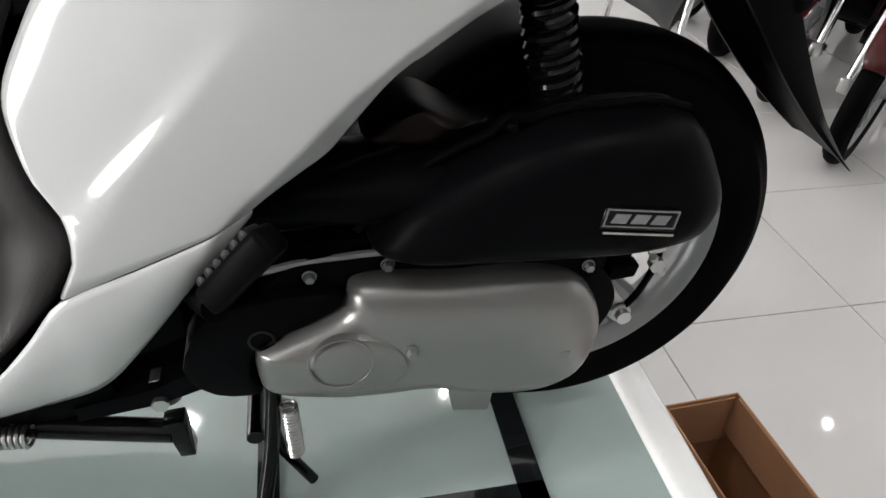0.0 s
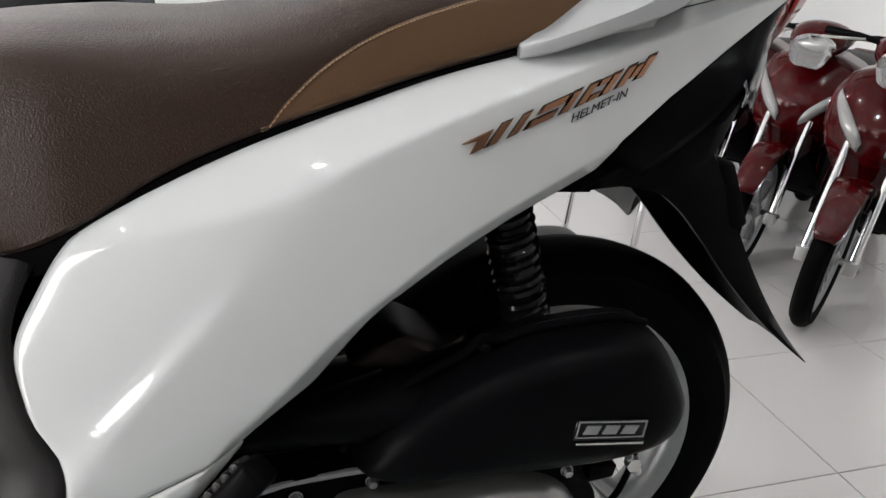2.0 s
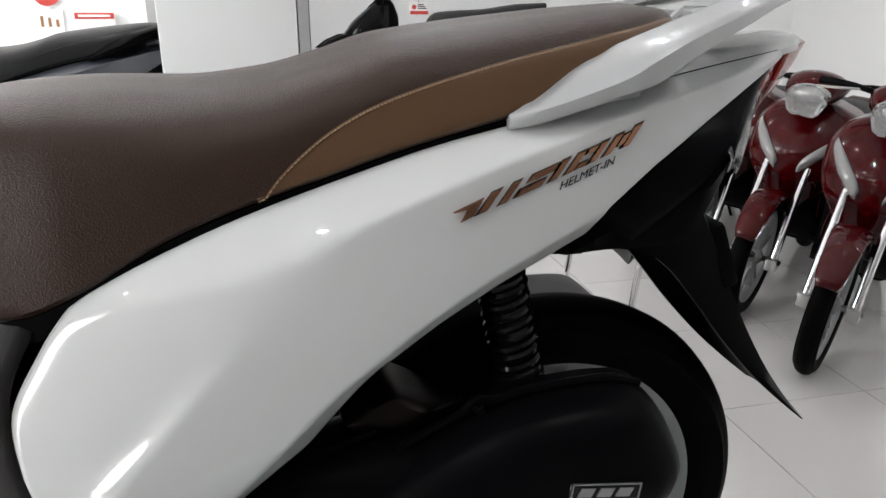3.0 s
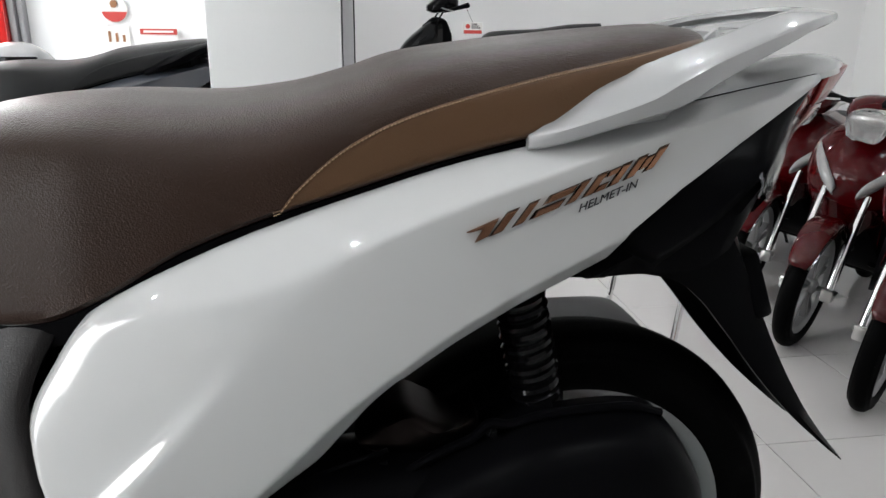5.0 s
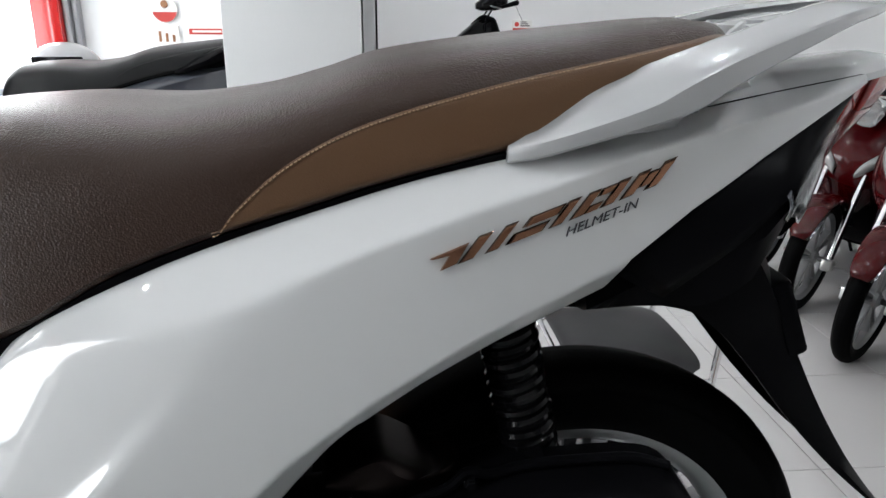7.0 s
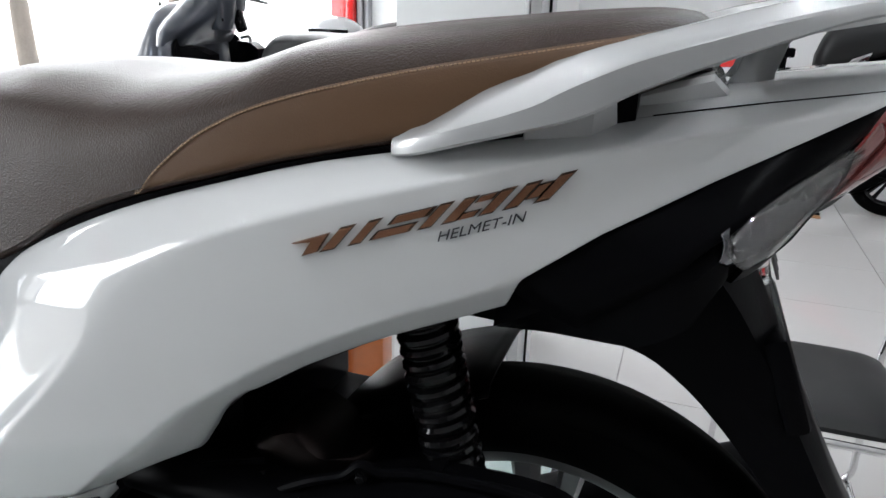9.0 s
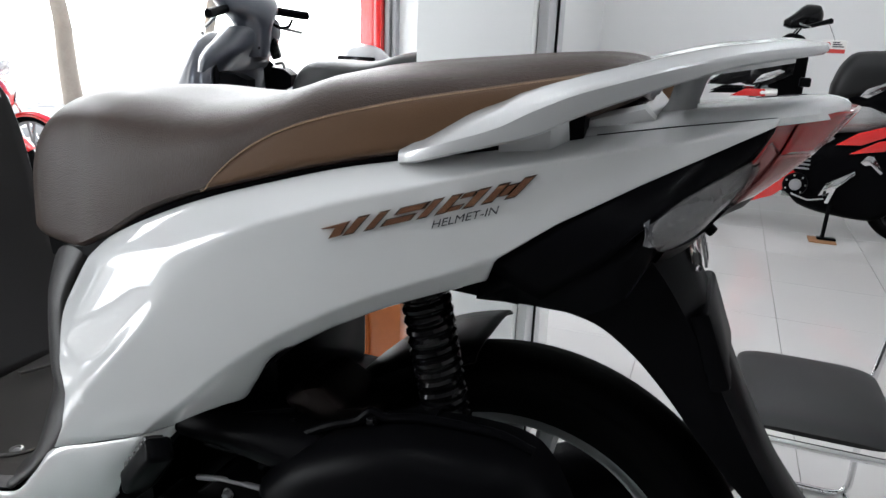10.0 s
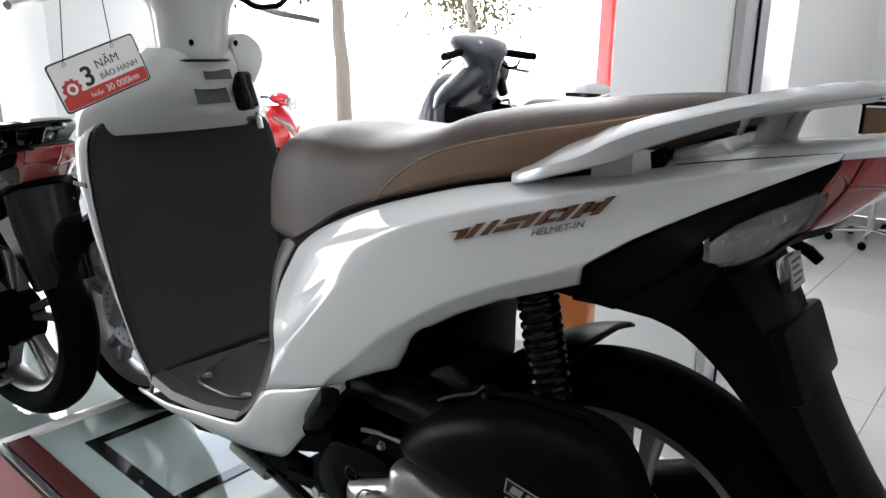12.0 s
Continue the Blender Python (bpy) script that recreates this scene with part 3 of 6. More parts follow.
# black tail shroud and rear mudguard
SHROUD = [
    (-0.030, 1.124, 1.160, 0.124), (0.020, 1.128, 1.215, 0.128), (0.060, 1.128, 1.245, 0.130), (0.100, 1.150, 1.262, 0.134),
    (0.116, 1.185, 1.268, 0.134), (0.130, 1.205, 1.275, 0.120), (0.150, 1.225, 1.285, 0.098), (0.185, 1.258, 1.302, 0.066),
]
rr = []
for x in np.linspace(-0.030, 0.185, 24):
    zb, zt, w = smooth_table(SHROUD, x)
    top = min(w * 0.90, side_y(x, zt) - 0.010)
    rr.append([(x, -w * 0.55, zb), (x, -w * 0.92, zb + 0.012), (x, -w, zb + (zt - zb) * 0.45), (x, -top, zt), (x, top, zt), (x, w, zb + (zt - zb) * 0.45), (x, w * 0.92, zb + 0.012), (x, w * 0.55, zb)])
part("tail_shroud", loft(rr), BLACK, scooter, "matt black tail shroud")
# flared side cover between the panel's lower edge and the lamp wing
EDGE = [(0, 0.030, 0.126, 1.150), (0.35, 0.085, 0.136, 1.200), (0.55, 0.112, 0.139, 1.232), (0.80, 0.155, 0.099, 1.262), (0.92, 0.184, 0.068, 1.281), (1, 0.196, 0.064, 1.303)]
for side in (-1, 1):
    cols = []
    for u in np.linspace(0, 1, 21):
        ex, ey, ez = smooth_table(EDGE, u)
        px = -0.015 + 0.212 * u
        pz = float(np.interp(px, [-0.020, -0.008, 0.040, 0.101, 0.196], [1.160, 1.187, 1.222, 1.258, 1.310])) + 0.004
        py = side_y(px, pz) - 0.006
        cols.append([(px + (ex - px) * v, side * (py + (ey - py) * v + 0.004 * math.sin(math.pi * v)), pz + (ez - pz) * v) for v in np.linspace(0, 1, 7)])
    thick(part("tail_side_cover", loft(cols, False, False), BLACK, scooter, "matt black flared side cover", sharp=60), 0.003, -1 if side < 0 else 1)
# mudguard: rows of share, front x z, rear x z, half width
GUARD = [
    (0.0, 0.030, 1.130, 0.130, 1.205, 0.088), (0.12, 0.070, 1.120, 0.148, 1.172, 0.084), (0.26, 0.102, 1.098, 0.170, 1.130, 0.078), (0.45, 0.140, 1.058, 0.196, 1.078, 0.070),
    (0.65, 0.188, 1.000, 0.228, 1.015, 0.067), (0.82, 0.240, 0.945, 0.262, 0.957, 0.064), (0.94, 0.288, 0.902, 0.297, 0.908, 0.061), (1.0, 0.321, 0.875, 0.323, 0.878, 0.059),
]
rr = []
for s in np.linspace(0, 1, 30):
    fx, fz, bx, bz, w = smooth_table(GUARD, s)
    f, b = Vector((fx, 0, fz)), Vector((bx, 0, bz))
    ring = []
    for y, k in ((-1, 0.0), (-1.0, 0.30), (-0.86, 0.80), (-0.45, 1.0), (0.45, 1.0), (0.86, 0.80), (1.0, 0.30), (1, 0.0), (0.9, 0.0), (0.84, 0.30), (0.7, 0.70), (0.4, 0.86), (-0.4, 0.86), (-0.7, 0.70), (-0.84, 0.30), (-0.9, 0.0)):
        p = f.lerp(b, k)
        ring.append((p.x, y * w, p.z))
    rr.append(ring)
part("rear_mudguard", loft(rr), BLACK, scooter, "long black rear mudguard ending in a point")
plate_holder = part("plate_holder", moved(box(-0.008, 0.012, -0.066, 0.070, -0.045, 0.034, 0.006), pose(0.172, 0, 1.105, 0, -22, 0)), BLACK, scooter, "black bracket")
part("plate_lamp_arm", tube([(0.135, 0.060, 1.198), (0.152, 0.064, 1.190), (0.164, 0.066, 1.180)], 0.007, 12, [0.006, 0.007, 0.006]), BLACK, scooter, "short black lamp arm")
part("reflector", moved(box(-0.004, 0.004, -0.024, 0.024, -0.018, 0.018, 0.003), pose(0.150, 0.0, 1.180, 0, -16, 0)), CLEAR, scooter, "small clear reflector")
part("sticker", moved(box(-0.001, 0.0012, -0.020, 0.020, -0.017, 0.017), pose(0.157, 0.0, 1.184, 0, -16, 0)), LABEL, scooter, "pale grey printed sticker")
for k in range(4):
    part("sticker_bar", moved(box(0.0012, 0.0018, -0.015, 0.015 - 0.006 * (k % 2), 0.010 - 0.007 * k, 0.0122 - 0.007 * k), pose(0.157, 0.0, 1.184, 0, -16, 0)), INK, scooter)

# tail light: red middle lens, clear indicator wings, black tray below
def lens_point(w, v):
    """w runs from one outer tip over the middle to the other, v from the upper edge to the lower."""
    k = abs(w)
    y = w * 0.142
    ux, uz = smooth_table([(0, 0.262, 1.324), (0.26, 0.250, 1.323), (0.44, 0.200, 1.312), (0.48, 0.184, 1.279), (0.75, 0.150, 1.2605), (0.93, 0.124, 1.2425), (1, 0.116, 1.231)], k)
    lx, lz = smooth_table([(0, 0.196, 1.250), (0.26, 0.190, 1.247), (0.42, 0.172, 1.240), (0.72, 0.146, 1.216), (0.93, 0.126, 1.2105), (1, 0.117, 1.219)], k)
    out = 0.007 * math.sin(math.pi * v)
    return (ux + (lx - ux) * v + out * (1 - k * 0.6), y - math.copysign(out * k * 0.5, -w), uz + (lz - uz) * v)


def lens_patch(w0, w1, v0, v1, n=16, m=10, back=0.0):
    return loft([[tuple(np.array(lens_point(w0 + (w1 - w0) * i / n, (v0[0] + (v1[0] - v0[0]) * i / n) + ((v0[1] + (v1[1] - v0[1]) * i / n) - (v0[0] + (v1[0] - v0[0]) * i / n)) * j / m)) - np.array((back, 0, 0))) for j in range(m + 1)] for i in range(n + 1)], False, False)


for sg in (-1, 1):
    red_lens = thick(part("tail_lens", join(lens_patch(0.0, sg * 0.40, (0, 0.62), (0, 0.40)), lens_patch(sg * 0.40, sg * 0.48, (0, 0.40), (0, 0.06))), REDLENS, scooter, "red tail light lens"), 0.003)
    thick(part("lower_lens", join(lens_patch(0.0, sg * 0.40, (0.63, 1), (0.41, 1)), lens_patch(sg * 0.40, sg * 0.475, (0.41, 1), (0.08, 0.12))), PINKLENS, red_lens, "pale red lower lens"), 0.003)
    part("lens_line", tube([Vector(lens_point(sg * 0.40 * q / 10, 0.625 - 0.22 * q / 10)) + Vector((0.001, 0, 0)) for q in range(11)], 0.0012, 6), CLEAR, red_lens)
    lamp_ob = thick(part("indicator_lens", join(lens_patch(sg * 0.41, sg * 0.48, (1, 1), (0.08, 1)), lens_patch(sg * 0.48, sg * 1.0, (0.04, 1), (0.0, 1))), CLEAR, scooter, "clear indicator lens"), 0.002)
    thick(part("reflector_bowl", lens_patch(sg * 0.46, sg * 0.97, (0.55, 0.97), (0.12, 0.92), back=0.012), BOWL, lamp_ob, "silvery reflector"), 0.002)
    for k in range(7):
        for v in (0.34, 0.70):
            w0 = 0.53 + 0.062 * k
            if k == 0 and v < 0.5:
                continue
            c = np.array(lens_point(sg * w0, v)) - np.array((0.009, 0, 0))
            part("lamp_cup", moved(lathe([(0.0001, 0.0035), (0.0035, 0.0028), (0.0055, 0.0005), (0.0062, -0.002)], 12, "x"), pose(*c, 0, 0, -sg * 50)), FOIL, lamp_ob)
    part("lens_edge", tube([Vector(lens_point(sg * (0.48 + 0.52 * q / 10), 0.01)) + Vector((0.001, -sg * 0.0, 0)) for q in range(11)], 0.0018, 6), CLEAR, lamp_ob)
part("lamp_housing", loft([[(p[0] - 0.02, p[1] * 0.96, p[2]) for p in (lens_point(w, 0.02), lens_point(w, 0.5), lens_point(w, 0.98))] + [(0.09, w * 0.12, 1.225), (0.09, w * 0.11, 1.26)] for w in np.linspace(-0.98, 0.98, 21)]), BLACK, scooter, "black lamp housing")
part("lamp_tray", loft([[(lens_point(w, 1)[0] + 0.004 * (1 - w * w), w * 0.136, lens_point(w, 1)[2] - 0.001), (lens_point(w, 1)[0] - 0.006, w * 0.130, lens_point(w, 1)[2] - 0.014), (0.10, w * 0.09, lens_point(w, 1)[2] - 0.018), (0.10, w * 0.09, lens_point(w, 1)[2])] for w in np.linspace(-0.92, 0.92, 21)]), BLACK, scooter, "black tray under the lamp")

# top cowl between the side panels, behind the seat
COWL = [(0.0, 0.110, 1.283), (0.05, 0.0985, 1.2915), (0.12, 0.085, 1.3035), (0.198, 0.069, 1.3155), (0.22, 0.060, 1.319), (0.24, 0.046, 1.322), (0.252, 0.026, 1.3235), (0.256, 0.006, 1.324)]
rr = []
for x in np.concatenate([np.linspace(0.0, 0.22, 24), np.linspace(0.226, 0.256, 10)]):
    w, z = smooth_table(COWL, x)
    h = 0.010 * min(1.0, w / 0.05)
    rr.append([(x, -w, z - 0.006), (x, -w, z), (x, -w * 0.93, z + h * 0.45), (x, -w * 0.70, z + h * 0.80), (x, 0, z + h), (x, w * 0.70, z + h * 0.80), (x, w * 0.93, z + h * 0.45), (x, w, z), (x, w, z - 0.006)])
cowl = part("rear_cowl", loft(rr), WHITE, scooter, "pearl white rear cowl")
part("cowl_hump", loft([[(x, -w, z0), (x, -w * 0.98, z1 - 0.004), (x, -w * 0.92, z1), (x, w * 0.92, z1), (x, w * 0.98, z1 - 0.004), (x, w, z0)] for x, w, z0, z1 in ((0.040, 0.084, 1.284, 1.300), (0.044, 0.085, 1.284, 1.305), (0.070, 0.082, 1.290, 1.313), (0.094, 0.078, 1.296, 1.3195), (0.104, 0.076, 1.298, 1.310))]), WHITE, cowl, "raised white block", sharp=25)
part("cowl_gap", box(0.012, 0.042, -0.100, 0.100, 1.272, 1.304, 0.003), BLACK, cowl, "black recess")
for side in (-1, 1):
    part("cowl_seam", tube([(x, side * (smooth_table(COWL, x)[0] + 0.0006), smooth_table(COWL, x)[1] + 0.0004) for x in np.linspace(0.060, 0.196, 24)], 0.0005, 6), BLACK, cowl, "thin dark seam")

# grab rail: a faceted horseshoe bar, rows of share, outer edge x y, its upper and lower height, width inwards, rise of the crown
RAIL = [
    (0.00, -0.100, -0.146, 1.2725, 1.2605, 0.024, 0.004), (0.04, -0.088, -0.152, 1.2755, 1.2630, 0.033, 0.010), (0.14, -0.045, -0.163, 1.2900, 1.2765, 0.042, 0.019), (0.24, -0.004, -0.166, 1.3055, 1.2890, 0.044, 0.019),
    (0.285, 0.014, -0.165, 1.3155, 1.2945, 0.043, 0.015), (0.32, 0.028, -0.163, 1.3225, 1.3000, 0.041, 0.012), (0.38, 0.052, -0.157, 1.3330, 1.3130, 0.039, 0.008), (0.46, 0.084, -0.145, 1.3435, 1.3265, 0.038, 0.006),
    (0.56, 0.125, -0.128, 1.3555, 1.3420, 0.038, 0.005), (0.68, 0.170, -0.102, 1.3655, 1.3560, 0.038, 0.004), (0.80, 0.208, -0.070, 1.3705, 1.3625, 0.038, 0.003), (0.90, 0.226, -0.040, 1.3725, 1.3650, 0.038, 0.003), (1.00, 0.232, 0.0, 1.3735, 1.3660, 0.038, 0.003),
]
half = []
for s in np.linspace(0, 1, 76):
    a, b = smooth_table(RAIL, max(0.0, s - 0.01)), smooth_table(RAIL, min(1.0, s + 0.01))
    d = Vector((b[0] - a[0], b[1] - a[1], 0)).normalized() if s < 0.985 else Vector((0, 1, 0))
    if s < 0.05:
        d = Vector((1, 0, 0))
    x, y, zt, zb, w, c = smooth_table(RAIL, s)
    inward = Vector((-d.y, d.x, 0))
    h = zt - zb
    half.append([Vector((x, y, zt)) + inward * u + Vector((0, 0, dz)) for u, dz in (
        (0.0004, -h + 0.002), (0.0, -h * 0.5), (0.0006, -0.0018), (0.0022, 0.0), (w * 0.30, c * 0.42), (w * 0.60, c * 0.76), (w * 0.84, c * 0.97), (w, c * 0.95),
        (w + 0.004, c * 0.6), (w + 0.005, -h * 0.2), (w * 0.9, -h * 0.75), (w * 0.4, -h * 0.95), (0.0030, -h))])
rr = half + [[Vector((p.x, -p.y, p.z)) for p in ring] for ring in reversed(half[:-1])]
rail = part("grab_rail", loft(rr), SILVER, scooter, "silver-white horseshoe grab rail", sharp=34)
for side in (-1, 1):
    part("rail_foot", loft([[(a, side * b, z + 0.26 * a) for a, b in ((-0.022 - k, 0.114), (-0.016, 0.126 - k), (0.026, 0.122 - k), (0.042 + k, 0.104), (0.034, 0.094), (-0.010, 0.100))] for z, k in ((1.262, -0.004), (1.265, 0.0), (1.290, 0.0), (1.306, 0.0))]), SILVER, rail, "rail foot", sharp=25)
    part("rail_post", loft([[(cx + rx * math.cos(a), side * (cy + ry * math.sin(a)), z) for a in np.linspace(0, 6.2832, 21)[:-1]] for z, cx, cy, rx, ry in ((1.308, 0.118, 0.026, 0.016, 0.012), (1.318, 0.121, 0.028, 0.0125, 0.010), (1.338, 0.126, 0.032, 0.0125, 0.010), (1.350, 0.130, 0.036, 0.017, 0.013), (1.356, 0.132, 0.038, 0.021, 0.016))]), SILVER, rail, "short rail post")
    part("post_brace", tube(bend([(0.080, side * 0.028, 1.308), (0.092, side * 0.029, 1.322), (0.100, side * 0.031, 1.340), (0.112, side * 0.033, 1.352)], 5), 0.005, 8), SILVER, rail, "curved brace")
part("rail_deck", loft([[(x, -w, z), (x, -w * 0.5, z + 0.004), (x, w * 0.5, z + 0.004), (x, w, z), (x, w, z - 0.010), (x, -w, z - 0.010)] for x, w, z in ((0.108, 0.086, 1.348), (0.120, 0.096, 1.351), (0.150, 0.082, 1.358), (0.185, 0.060, 1.364), (0.205, 0.030, 1.367))]), SILVER, rail, "plate joining the rail's sides")
part("latch_cover", box(0.035, 0.095, -0.055, 0.055, 1.300, 1.322, 0.008), GREY, rail, "dark latch cover")
for x, y in ((0.06, -0.06), (0.09, -0.03), (0.06, 0.06)):
    part("carrier_bolt", lathe([(0.006, 1.318), (0.006, 1.326), (0.0001, 1.327)], 6, "z", (x, y, 0)), STEEL, scooter)

# shock absorber with its coil spring
a, b = Vector((-0.096, -0.098, 1.150)), Vector((-0.055, -0.098, 0.965))
shock = part("shock_absorber", tube([a, b], 0.0215, 20), GLOSSY, scooter, "black rear shock absorber")
d = (b - a).normalized()
u = d.orthogonal().normalized()
v = d.cross(u)
turns, N = 15.5, 480
pts = [a.lerp(b, 0.02 + 0.92 * i / N) + (u * math.cos(2 * math.pi * turns * i / N) + v * math.sin(2 * math.pi * turns * i / N)) * 0.0205 for i in range(N + 1)]
part("coil_spring", tube(pts, 0.0052, 8), GLOSSY, shock, "glossy black coil spring")
part("lower_mount", tube([b + Vector((0, -0.014, -0.006)), b + Vector((0, 0.02, -0.006))], 0.015, 16), BLACK, shock)

# drive case: silver cover, black case and air cleaner
case = part("drive_case", plate(rounded([(-0.405, 0.765), (-0.385, 0.815), (-0.335, 0.862), (-0.300, 0.885), (-0.20, 0.885), (-0.06, 0.872), (-0.015, 0.845), (0.01, 0.80), (-0.01, 0.752), (-0.07, 0.728), (-0.20, 0.730), (-0.33, 0.742), (-0.385, 0.742)], 4), -0.150, -0.055, 0.006), BLACK, scooter, "matt black drive case")
out = rounded([(-0.357, 0.790), (-0.358, 0.765), (-0.352, 0.744), (-0.318, 0.733), (-0.282, 0.727), (-0.235, 0.725), (-0.189, 0.724), (-0.120, 0.705), (-0.063, 0.702), (-0.025, 0.720), (-0.010, 0.768), (-0.020, 0.815), (-0.050, 0.847), (-0.098, 0.859), (-0.170, 0.860), (-0.225, 0.866), (-0.262, 0.862), (-0.272, 0.836), (-0.312, 0.815), (-0.350, 0.797)], 4)
cover = part("case_cover", pillow(out, -0.145, [(1.0, -0.158), (0.990, -0.166), (0.965, -0.1725), (0.92, -0.1778), (0.84, -0.1825), (0.70, -0.1862), (0.45, -0.1885), (0.2, -0.189)], (0.02, 0.004)), CASE, scooter, "silver painted drive cover")
part("cover_boss", pillow(rounded([(-0.310, 0.785), (-0.295, 0.812), (-0.262, 0.822), (-0.225, 0.805), (-0.212, 0.775), (-0.232, 0.752), (-0.275, 0.750), (-0.303, 0.762)], 5), -0.176, [(0.98, -0.186), (0.92, -0.191), (0.80, -0.193), (0.4, -0.194)]), CASE, cover)
part("cover_ring", lathe([(0.0285, -0.1925), (0.0292, -0.1950), (0.0308, -0.1950), (0.0315, -0.1925)], 48, "y", (-0.278, 0, 0.794)), CASE, cover, "thin raised ring")
part("cover_foot", plate([(-0.174, 0.735), (-0.164, 0.684), (-0.124, 0.677), (-0.118, 0.720)], -0.172, -0.150, 0.003), CASE, cover)
# embossed marks: plain raised bars
for k, wd in enumerate((0.012, 0.011, 0.011, 0.011, 0.011)):
    part("embossed_mark", moved(box(0, wd, -0.0012, 0.001, -0.005, 0.005, 0.0006, 1), pose(-0.120 + k * 0.0155, -0.1845, 0.757 + k * 0.0012, 0, 4, 0)), CASE, cover)


def bolt(x, y, z, r=0.006, parent=None, material=ALU):
    head = join(lathe([(r * 1.35, y + 0.002), (r * 1.35, y - 0.001), (r * 1.1, y - 0.0015)], 20, "y", (x, 0, z)), lathe([(r, y - 0.001), (r, y - 0.006), (r * 0.8, y - 0.0075), (0.0001, y - 0.0075)], 6, "y", (x, 0, z)))
    return part("bolt", head, material, parent or scooter)


bolt(-0.211, -0.190, 0.796, 0.0055, cover)
for x, z in ((-0.300, 0.868), (-0.228, 0.874), (-0.160, 0.872), (-0.098, 0.874), (-0.028, 0.850)):
    part("case_lug", lathe([(0.011, -0.150), (0.011, -0.128), (0.008, -0.120)], 16, "y", (x, 0, z - 0.004), True), BLACK, case)
for x, z in ((-0.300, 0.866), (-0.228, 0.872), (-0.028, 0.848)):
    bolt(x, -0.150, z, 0.005, case)
part("case_flange", tube(bend([(-0.345, -0.146, 0.872), (-0.30, -0.147, 0.881), (-0.235, -0.148, 0.885), (-0.15, -0.148, 0.884), (-0.08, -0.148, 0.883), (-0.03, -0.148, 0.868)], 4), 0.0035, 8), FRAME, case, "machined case edge")

air_out = rounded([(-0.246, 0.906), (-0.230, 0.932), (-0.202, 0.957), (-0.160, 0.981), (-0.115, 1.001), (-0.070, 1.013), (0.000, 1.017), (0.042, 1.007), (0.071, 0.965), (0.084, 0.925), (0.066, 0.896), (0.005, 0.884), (-0.070, 0.885), (-0.150, 0.889), (-0.225, 0.894)], 4)
air = part("air_cleaner", pillow(air_out, -0.120, [(1.0, -0.150), (0.99, -0.165), (0.95, -0.180), (0.86, -0.193), (0.70, -0.201), (0.45, -0.206), (0.2, -0.207)], (0.02, -0.008)), BLACK, scooter, "matt black air cleaner cover")
part("air_duct", loft([[(x, -0.08 - w * 0.5 + w * 0.8 * math.cos(a), z + h * math.sin(a)) for a in np.linspace(0, 6.283, 17)[:-1]] for x, z, w, h in ((-0.37, 0.928, 0.05, 0.022), (-0.31, 0.940, 0.06, 0.030), (-0.24, 0.945, 0.07, 0.034), (-0.15, 0.950, 0.075, 0.028), (-0.06, 0.985, 0.07, 0.035))]), BLACK, scooter, "black intake duct")
for k in range(5):
    part("duct_rib", tube(bend([(-0.345 + 0.004 * k, -0.128 - 0.002 * k, 0.905 + 0.010 * k), (-0.28, -0.140, 0.918 + 0.012 * k), (-0.215, -0.140, 0.936 + 0.013 * k)], 5), 0.0028, 6), BLACK, scooter)
part("intake_cover", pillow(rounded([(-0.242, 0.980), (-0.228, 1.002), (-0.213, 1.012), (-0.194, 1.016), (-0.166, 1.002), (-0.148, 1.000), (-0.129, 1.004), (-0.126, 0.987), (-0.144, 0.970), (-0.190, 0.965)], 4), -0.060, [(1.0, -0.105), (0.95, -0.120), (0.80, -0.128), (0.45, -0.132)]), INTAKE, scooter, "dark polished metal intake cover")
part("mount_arm", plate(rounded([(-0.425, 0.780), (-0.395, 0.838), (-0.352, 0.852), (-0.285, 0.856), (-0.272, 0.840), (-0.310, 0.818), (-0.352, 0.800), (-0.365, 0.765), (-0.355, 0.738), (-0.400, 0.742)], 3), -0.166, -0.120, 0.004), BLACK, case, "black front of the case")
part("mount_hole", lathe([(0.013, -0.160), (0.013, -0.1668), (0.010, -0.1672), (0.009, -0.162), (0.0001, -0.162)], 24, "y", (-0.349, 0, 0.808)), GLOSSY, case)
for x in (-0.165, -0.098, -0.060):
    part("case_rib", plate([(x - 0.004, 0.872), (x + 0.006, 0.871), (x + 0.010, 0.890), (x + 0.001, 0.892)], -0.160, -0.135, 0.002), BLACK, case)
part("muffler", tube([(-0.30, 0.11, 0.72), (-0.12, 0.135, 0.735), (-0.06, 0.14, 0.75), (0.20, 0.155, 0.86), (0.24, 0.158, 0.875)], 0.05, 20, [0.02, 0.022, 0.046, 0.052, 0.030]), BLACK, scooter, "black exhaust muffler")
part("engine_block", box(-0.44, -0.16, -0.06, 0.12, 0.74, 0.93, 0.012), BLACK, scooter, "black engine block")
part("air_flange", tube([(x, -0.148, z) for x, z in bend([(-0.256, 0.912), (-0.205, 0.964), (-0.165, 0.988), (-0.138, 1.000), (-0.122, 1.014), (-0.106, 1.011), (-0.070, 1.019), (0.000, 1.022), (0.040, 1.012)], 4)], 0.0045, 8), BLACK, air, "moulded flange")
bolt(-0.121, -0.150, 1.006, 0.005, air, GLOSSY)
bolt(0.027, -0.163, 1.005, 0.005, air, GLOSSY)
